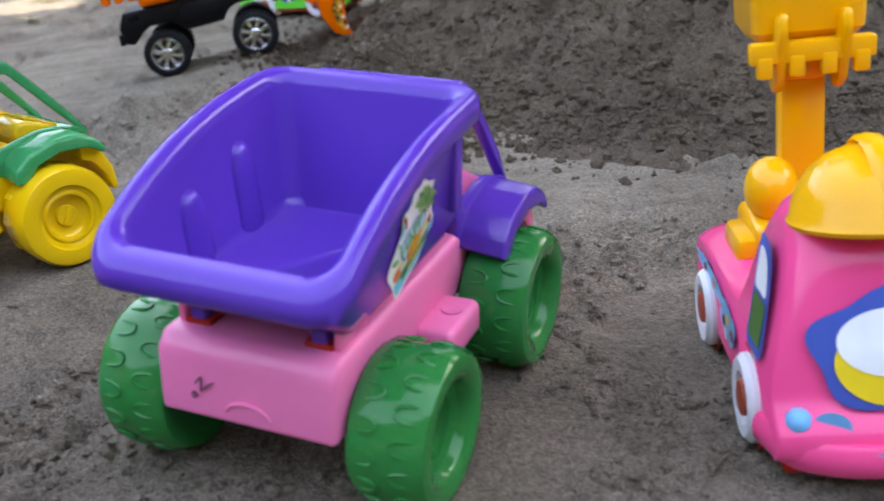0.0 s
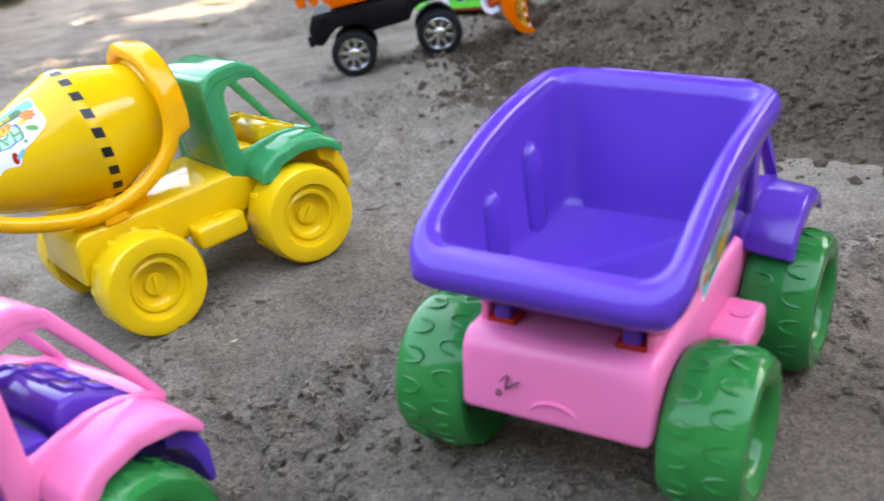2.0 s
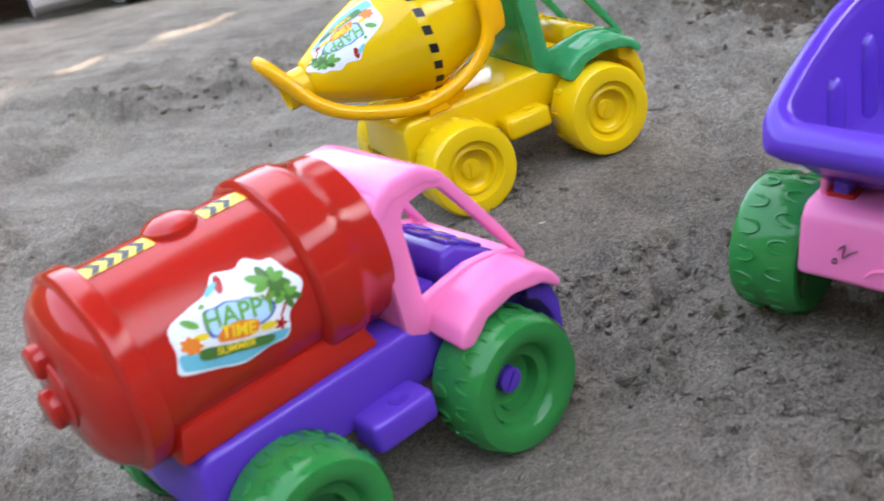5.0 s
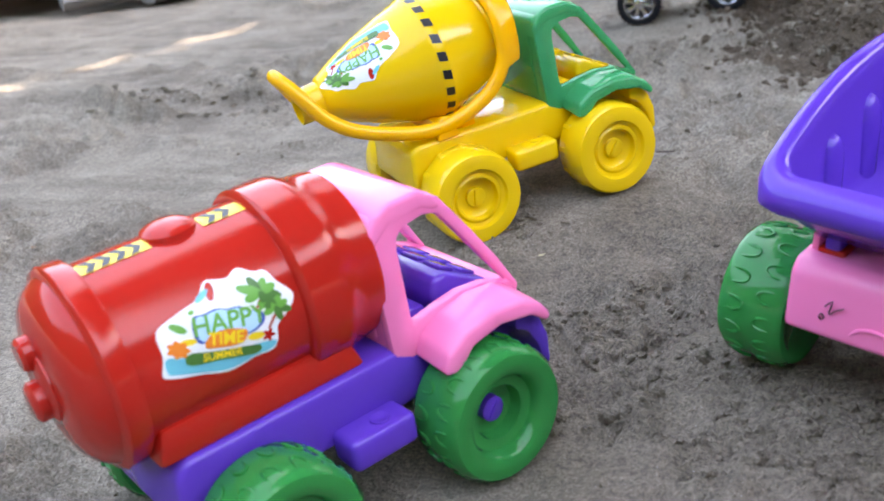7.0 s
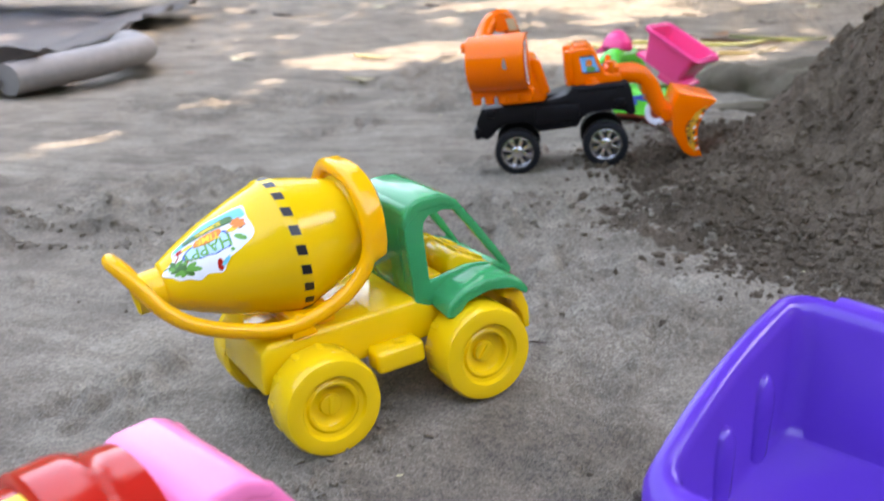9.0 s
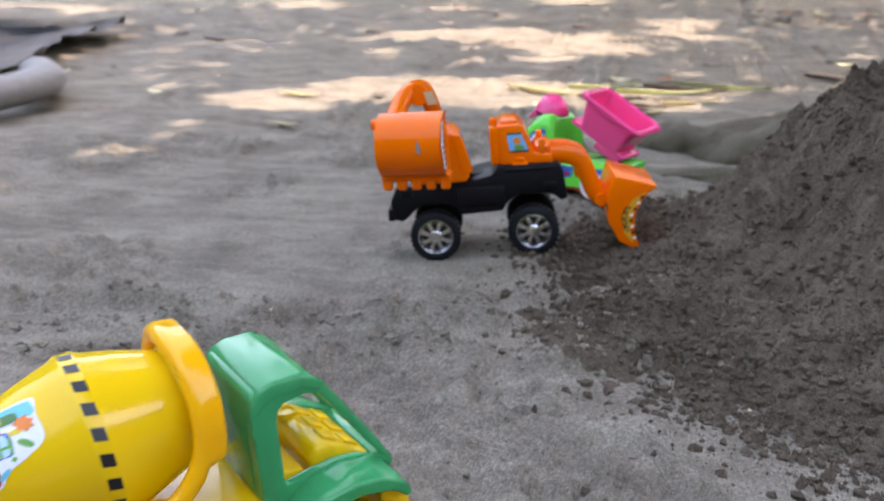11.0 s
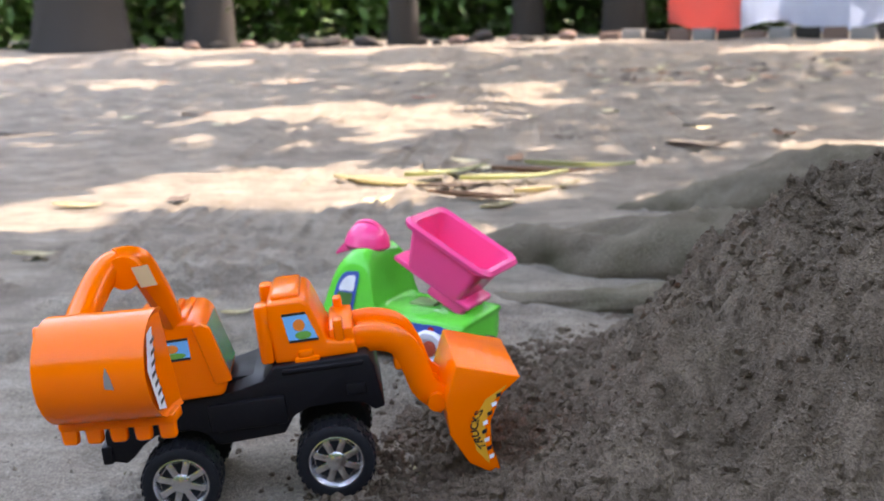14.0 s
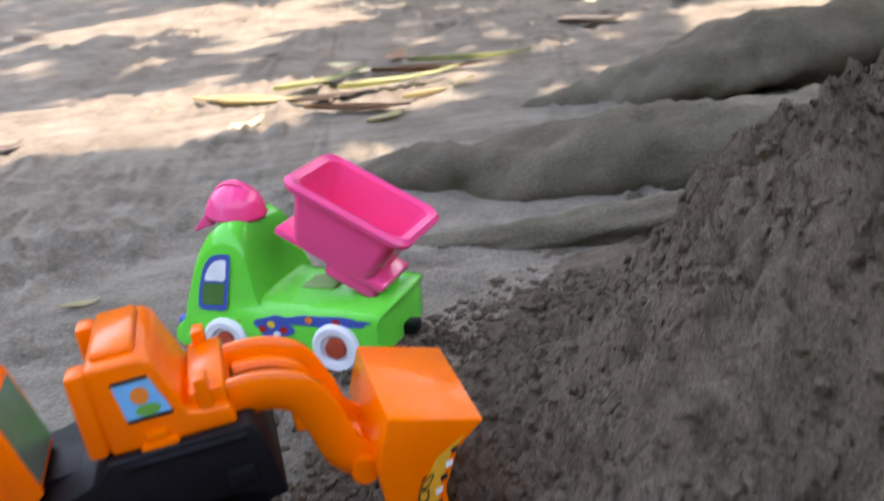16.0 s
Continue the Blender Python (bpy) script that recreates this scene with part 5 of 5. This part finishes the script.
def root(points, radii, name="root"):
    pts = spline(points, 22)
    bm = bmesh.new()
    rings, n = [], 28
    for i, p in enumerate(pts):
        f = i / (len(pts) - 1) * (len(radii) - 1)
        j = min(int(f), len(radii) - 2)
        r = radii[j] + (radii[j + 1] - radii[j]) * (f - j)
        d = (pts[min(i + 1, len(pts) - 1)] - pts[max(i - 1, 0)]).normalized()
        sd = d.cross(Vector((0, 0, 1))).normalized() if abs(d.z) < 0.95 else Vector((1, 0, 0))
        up = sd.cross(d)
        ring = []
        for k in range(n):
            a = 2 * math.pi * k / n
            q = r * (1 + 0.38 * noise.noise(Vector((p.x * 9 + math.cos(a) * 1.3, p.y * 9 + math.sin(a) * 1.3, p.z * 5))) + 0.20 * noise.noise(p * 24 + Vector((0, 0, a))) + 0.12 * noise.noise(p * 60 + Vector((math.cos(a), math.sin(a), 0)) * 3))
            ring.append(bm.verts.new(p + sd * q * math.cos(a) * 1.15 + up * q * math.sin(a)))
        rings.append(ring)
    for p, q in zip(rings, rings[1:]):
        for k in range(n):
            bm.faces.new((p[k], p[(k + 1) % n], q[(k + 1) % n], q[k]))
    bm.faces.new(rings[0])
    bm.faces.new(rings[-1][::-1])
    o = part(name, moved(bm, Matrix.Translation((-1.35, -2.75, 0))), BARK, tree, angle=70)
    return o


root([(1.25, 2.6, 0.10), (0.75, 2.28, 0.06), (0.35, 2.10, 0.022), (0.06, 2.10, 0.020), (-0.14, 2.20, 0.0), (-0.25, 2.36, -0.03)], [0.12, 0.075, 0.062, 0.058, 0.042, 0.015])
root([(1.3, 2.75, 0.12), (0.9, 2.62, 0.08), (0.55, 2.50, 0.07), (0.32, 2.50, 0.05), (0.16, 2.56, 0.0), (0.0, 2.62, -0.04)], [0.14, 0.085, 0.07, 0.06, 0.04, 0.02])
root([(0.30, 1.92, 0.03), (0.06, 1.90, 0.012), (-0.12, 1.93, -0.004), (-0.24, 2.0, -0.02)], [0.03, 0.022, 0.016, 0.008])
root([(1.35, 2.75, -0.1), (1.35, 2.76, 0.6), (1.30, 2.8, 1.6), (1.25, 2.9, 2.8), (1.2, 2.9, 4.2)], [0.34, 0.25, 0.22, 0.19, 0.10], "trunk")
for ex, ey, ez in ((-0.6, 1.6, 4.3), (2.4, 2.2, 4.4), (0.6, 4.6, 4.5), (1.4, 0.6, 4.0), (-0.4, 3.6, 4.6)):
    root([(1.25, 2.88, 2.5), (1.25 + (ex - 1.25) * 0.5, 2.88 + (ey - 2.88) * 0.5, 3.4), (ex, ey, ez)], [0.12, 0.08, 0.03], "limb")


def open_sky(x, y):
    """How far the crown stands open over a spot of ground: above 0 the sun comes through."""
    g = fbm(x, y * 0.8, 0.9, 4, 71) * 1.5 - 0.49 + 0.05 * smooth(4, 8, y)
    g = np.where(y < 2.35, -0.5, g)
    big = 0.62 - np.hypot((x + 0.62) / 0.78, (y - 2.92) / 0.55) + fbm(x, y, 0.35, 3, 73) * 0.55
    strip = 0.055 - np.abs(x + 1.24 + 0.16 * np.sin(2.5 * y)) + fbm(x, y, 0.3, 2, 75) * 0.03
    strip = np.where((y > 0.6) & (y < 2.2), strip * 6, -1)
    toys = np.hypot((x + 0.1) / 1.0, (y - 0.9) / 1.45) < 1
    return np.where(toys, -1, np.maximum(np.maximum(g, big), strip))


def crown(name, xr, yr, step, size, heights):
    gx, gy = np.meshgrid(np.arange(*xr, step), np.arange(*yr, step))
    x, y = gx.ravel() + rng.uniform(-0.5, 0.5, gx.size) * step, gy.ravel() + rng.uniform(-0.5, 0.5, gx.size) * step
    keep = open_sky(x, y) < 0
    x, y = x[keep], y[keep]
    n = len(x)
    h = rng.uniform(*heights, n)
    c = np.stack([x + SUN.x / SUN.z * h, y + SUN.y / SUN.z * h, h], 1)
    a, tilt = rng.uniform(0, 6.28, n), rng.normal(0, 0.35, (n, 2))
    u = np.stack([np.cos(a), np.sin(a), tilt[:, 0]], 1) * size * 0.5
    v = np.stack([-np.sin(a), np.cos(a), tilt[:, 1]], 1) * size * 0.27
    V = np.stack([c - u, c - u * 0.3 + v, c + u * 0.4 + v * 0.8, c + u, c + u * 0.4 - v * 0.8, c - u * 0.3 - v], 1).reshape(-1, 3)
    k = np.arange(n)[:, None] * 6
    me = bpy.data.meshes.new(name)
    me.from_pydata(V.tolist(), [], (k + np.arange(6)).tolist())
    me.materials.append(CROWN)
    o = new(name, me)
    o.parent = tree
    o.matrix_basis = Matrix.Translation((-1.35, -2.75, 0))
    return o


crown("crown", (-2.0, 1.5), (-1.4, 2.6), 0.044, 0.18, (2.7, 4.2))
crown("crown", (-4.6, 3.2), (2.6, 11.5), 0.11, 0.26, (3.2, 5.0))

# tarp, cloths and a bright wrapper lying beside the yard


def draped(name, corners, nx, ny, lift, mat, label, category, seed):
    """A sheet over four corners with folds and a turned edge."""
    a, b, c, d = (Vector(p) for p in corners)
    bm = bmesh.new()
    rows = []
    for j in range(ny + 1):
        v = j / ny
        row = []
        for i in range(nx + 1):
            u = i / nx
            p = a.lerp(b, u).lerp(d.lerp(c, u), v)
            f = noise.noise(Vector((u * 5 + seed, v * 5, 0))) + 0.6 * noise.noise(Vector((u * 13, v * 13 + seed, 3)))
            edge = math.exp(-((1 - u) / 0.07) ** 2) + math.exp(-(v / 0.06) ** 2)
            z = float(ground_height(np.array(p.x), np.array(p.y)))
            row.append(bm.verts.new((p.x + 0.05 * f, p.y + 0.05 * f, z + lift[0] + lift[1] * (f + 0.9) + lift[2] * edge * (0.6 + 0.8 * abs(f)))))
        rows.append(row)
    for p, q in zip(rows, rows[1:]):
        for i in range(nx):
            bm.faces.new((p[i], p[i + 1], q[i + 1], q[i]))
    bmesh.ops.solidify(bm, geom=bm.faces[:], thickness=0.006)
    return tagged(part(name, bm, mat, angle=70), label, category)


tarp = draped("tarp", [(-3.4, 1.0), (-1.55, 1.95), (-2.35, 4.2), (-4.4, 3.6)], 50, 40, (0.012, 0.02, 0.055), TARP, "creased grey tarp with a rolled edge on the sand", "tarp", 3)
draped("blue_cloth", [(-4.2, 3.1), (-2.25, 3.35), (-2.5, 4.5), (-4.6, 4.8)], 40, 30, (0.18, 0.08, 0.03), CLOTH, "pale blue-white cloth heaped on the tarp", "cloth", 8)
part("rolled_edge", join(tube(spline([(-1.60, 1.90, 0.035), (-1.52, 2.12, 0.05), (-1.53, 2.30, 0.055), (-1.70, 2.55, 0.045)], 8), 0.05, 0.035, 14), tube(spline([(-1.75, 1.80, 0.03), (-1.62, 1.95, 0.035), (-1.58, 2.10, 0.03)], 8), 0.03, 0.022, 12)), TARP, tarp)
wrap = part("orange_wrapper", moved(ball(0, 0, 0, 0.05, 0.035, 0.03, 3), pose(-1.95, 1.92, 0.085, 10, 5, 30)), ORANGE)
for v in wrap.data.vertices:
    v.co += Vector((noise.noise(v.co * 60), noise.noise(v.co * 60 + Vector((5, 0, 0))), noise.noise(v.co * 50))) * 0.008
tagged(wrap, "small crumpled bright orange wrapper on the tarp", "wrapper")

# far edge of the yard: brick kerb, posts, shrubs, washing


def shrub(name, x, y, w, h, n, leaf, mat, label):
    t = thing(name, pose(x, y, 0), label, "shrub", "shrubs along the yard")
    for k in range(5):
        a = 1.26 * k
        part("stem", tube(spline([(0, 0, -0.03), (w * 0.1 * math.cos(a), w * 0.1 * math.sin(a), h * 0.4), (w * 0.3 * math.cos(a), w * 0.25 * math.sin(a), h * 0.8)], 4), 0.02, 0.02, 6), DARKWOOD, t)
    p = rng.normal(0, 1, (n, 3)) * np.array([w * 0.30, w * 0.2, h * 0.26]) + np.array([0, 0, h * 0.5])
    p[:, 2] = np.clip(p[:, 2], 0.03, None)
    a, ti = rng.uniform(0, 6.28, n), rng.normal(0, 0.6, (n, 2))
    s = leaf * rng.uniform(0.6, 1.3, n)[:, None]
    u = np.stack([np.cos(a), np.sin(a), ti[:, 0]], 1) * s
    v = np.stack([-np.sin(a), np.cos(a), ti[:, 1]], 1) * s * 0.45
    V = np.stack([p - u, p + v, p + u, p - v], 1).reshape(-1, 3)
    me = bpy.data.meshes.new("foliage")
    me.from_pydata(V.tolist(), [], (np.arange(n)[:, None] * 4 + np.arange(4)).tolist())
    me.materials.append(mat)
    o = new("foliage", me)
    o.parent = t


for i, (x, y, w, h) in enumerate(((-7.5, 14.5, 3.0, 2.0), (-5.6, 14.2, 2.6, 1.6), (-3.8, 15.0, 2.6, 2.0), (-2.3, 15.6, 2.2, 1.6), (-0.8, 16.2, 2.4, 2.0), (0.8, 15.8, 2.4, 1.8), (2.4, 15.6, 2.6, 1.8), (4.2, 15.0, 2.6, 2.0), (6.4, 14.8, 3.0, 2.0))):
    shrub("shrub", x, y, w, h, 3200, 0.10, BUSH, "dense green leafy shrub at the edge of the yard")
for x, y, r in ((-5.2, 12.6, 0.5), (-3.9, 13.2, 0.28), (-1.55, 12.8, 0.16), (-0.15, 14.8, 0.2), (1.05, 14.5, 0.26), (4.2, 13.2, 0.4)):
    t = thing("old_tree", pose(x, y, 0), "dark old tree trunk standing at the yard's edge", "tree", "trunks along the yard")
    prof = [(-0.1, 0), (-0.1, r * 1.3), (0.1, r * 1.12), (0.5, r), (2.0, r * 0.9), (4.0, r * 0.7), (4.0, 0)]
    bm = lathe(prof, 20, "z")
    for v in bm.verts:
        v.co *= 1 + 0.10 * noise.noise(v.co * 4 + Vector((x, y, 0)))
    part("trunk", bm, DARKWOOD, t)
    for s in (-1, 1):
        part("limb", tube(spline([(0, 0, 3.2), (s * 0.5, 0.1, 4.0), (s * 1.1, 0.2, 4.6), (s * 1.5, 0.2, 5.6)], 6), r * 0.35, None, 8), DARKWOOD, t)
for i in range(26):
    x = -4.6 + 0.2 * i + rng.uniform(-0.08, 0.08)
    y = 12.9 + rng.uniform(-0.3, 0.3)
    r = rng.uniform(0.05, 0.14)
    if 0.4 < x:
        continue
    o = part("rock", ball(0, 0, 0, r, r * 0.8, r * 0.6, 2), (BRICK, DARKWOOD, DARKWOOD)[i % 3])
    for v in o.data.vertices:
        v.co *= 1 + 0.6 * noise.noise(v.co * 9 + Vector((i, 0, 0)))
    o.location = (x, y, float(ground_height(np.array(x), np.array(y))) + r * 0.3)
    tagged(o, "rough dark stone at the edge of the yard", "rock", "stones along the yard")
kerb = thing("brick_kerb", pose(0, 0, 0), "low kerb of weathered bricks across the far yard", "kerb")
for i in range(16):
    x = 0.75 + 0.235 * i
    y = 12.6 - 0.5 * (x - 0.85)
    b = part("brick", rbox(-0.112, 0.112, -0.055, 0.055, 0, 0.13, 0.008, 2), (BRICK, STONE, DARKWOOD)[(i * 7) % 3], kerb)
    b.matrix_basis = pose(x, y, float(ground_height(np.array(x), np.array(y))) - 0.02, 0, 0, -26)
for name, x0, x1, mat, lab in (("red_cloth", 1.35, 2.05, PRINT, "red printed cloth hanging over the kerb"), ("white_cloth", 2.05, 3.3, CLOTH, "pale printed cloth hanging over the kerb")):
    bm = bmesh.new()
    rows = []
    for j in range(13):
        row = []
        for i in range(25):
            x = x0 + (x1 - x0) * i / 24
            y = 12.75 - 0.5 * (x - 0.85)
            fold_ = 0.06 * math.sin(9 * x + 2 * j / 12) + 0.05 * noise.noise(Vector((x * 3, j * 0.3, 1)))
            row.append(bm.verts.new((x, y + fold_ + 0.03 * j / 12, 0.12 + 0.06 * math.sin(6 * x) * (1 - j / 12) + 0.9 * j / 12)))
        rows.append(row)
    for p, q in zip(rows, rows[1:]):
        for i in range(24):
            bm.faces.new((p[i], p[i + 1], q[i + 1], q[i]))
    bmesh.ops.solidify(bm, geom=bm.faces[:], thickness=0.01)
    tagged(part(name, bm, mat, angle=80), lab, "cloth")
line = part("washing_line", tube([Vector((1.0, 12.70, 1.02)), Vector((2.2, 12.1, 1.00)), Vector((4.2, 13.2, 1.05))], 0.006, 0.006, 6), DARKWOOD)
tagged(line, "thin dark washing line strung between trunks", "line")

# added dark walls; the unseen side and rear ones cut low sky light under the toys
SCREENWALL = sand("screen_wall_dark", (0.010, 0.018, 0.006), (0.035, 0.07, 0.015), (0.006, 0.008, 0.004), 20)
for x0, x1, y0, y1, h in ((-30, 30, 19.0, 19.6, 6.0), (-11.6, -11.0, -7, 19, 5.0), (8.5, 9.1, -7, 19, 5.0), (-12, 9.1, -7.6, -7.0, 5.0)):
    screen_wall = part("backdrop", rbox(x0, x1, y0, y1, -0.4, h, 0.1, 1), SCREENWALL)
    tagged(screen_wall, "dark backdrop walls, those at the sides and back unseen, added to block low sky light", "backdrop", kind="structure")
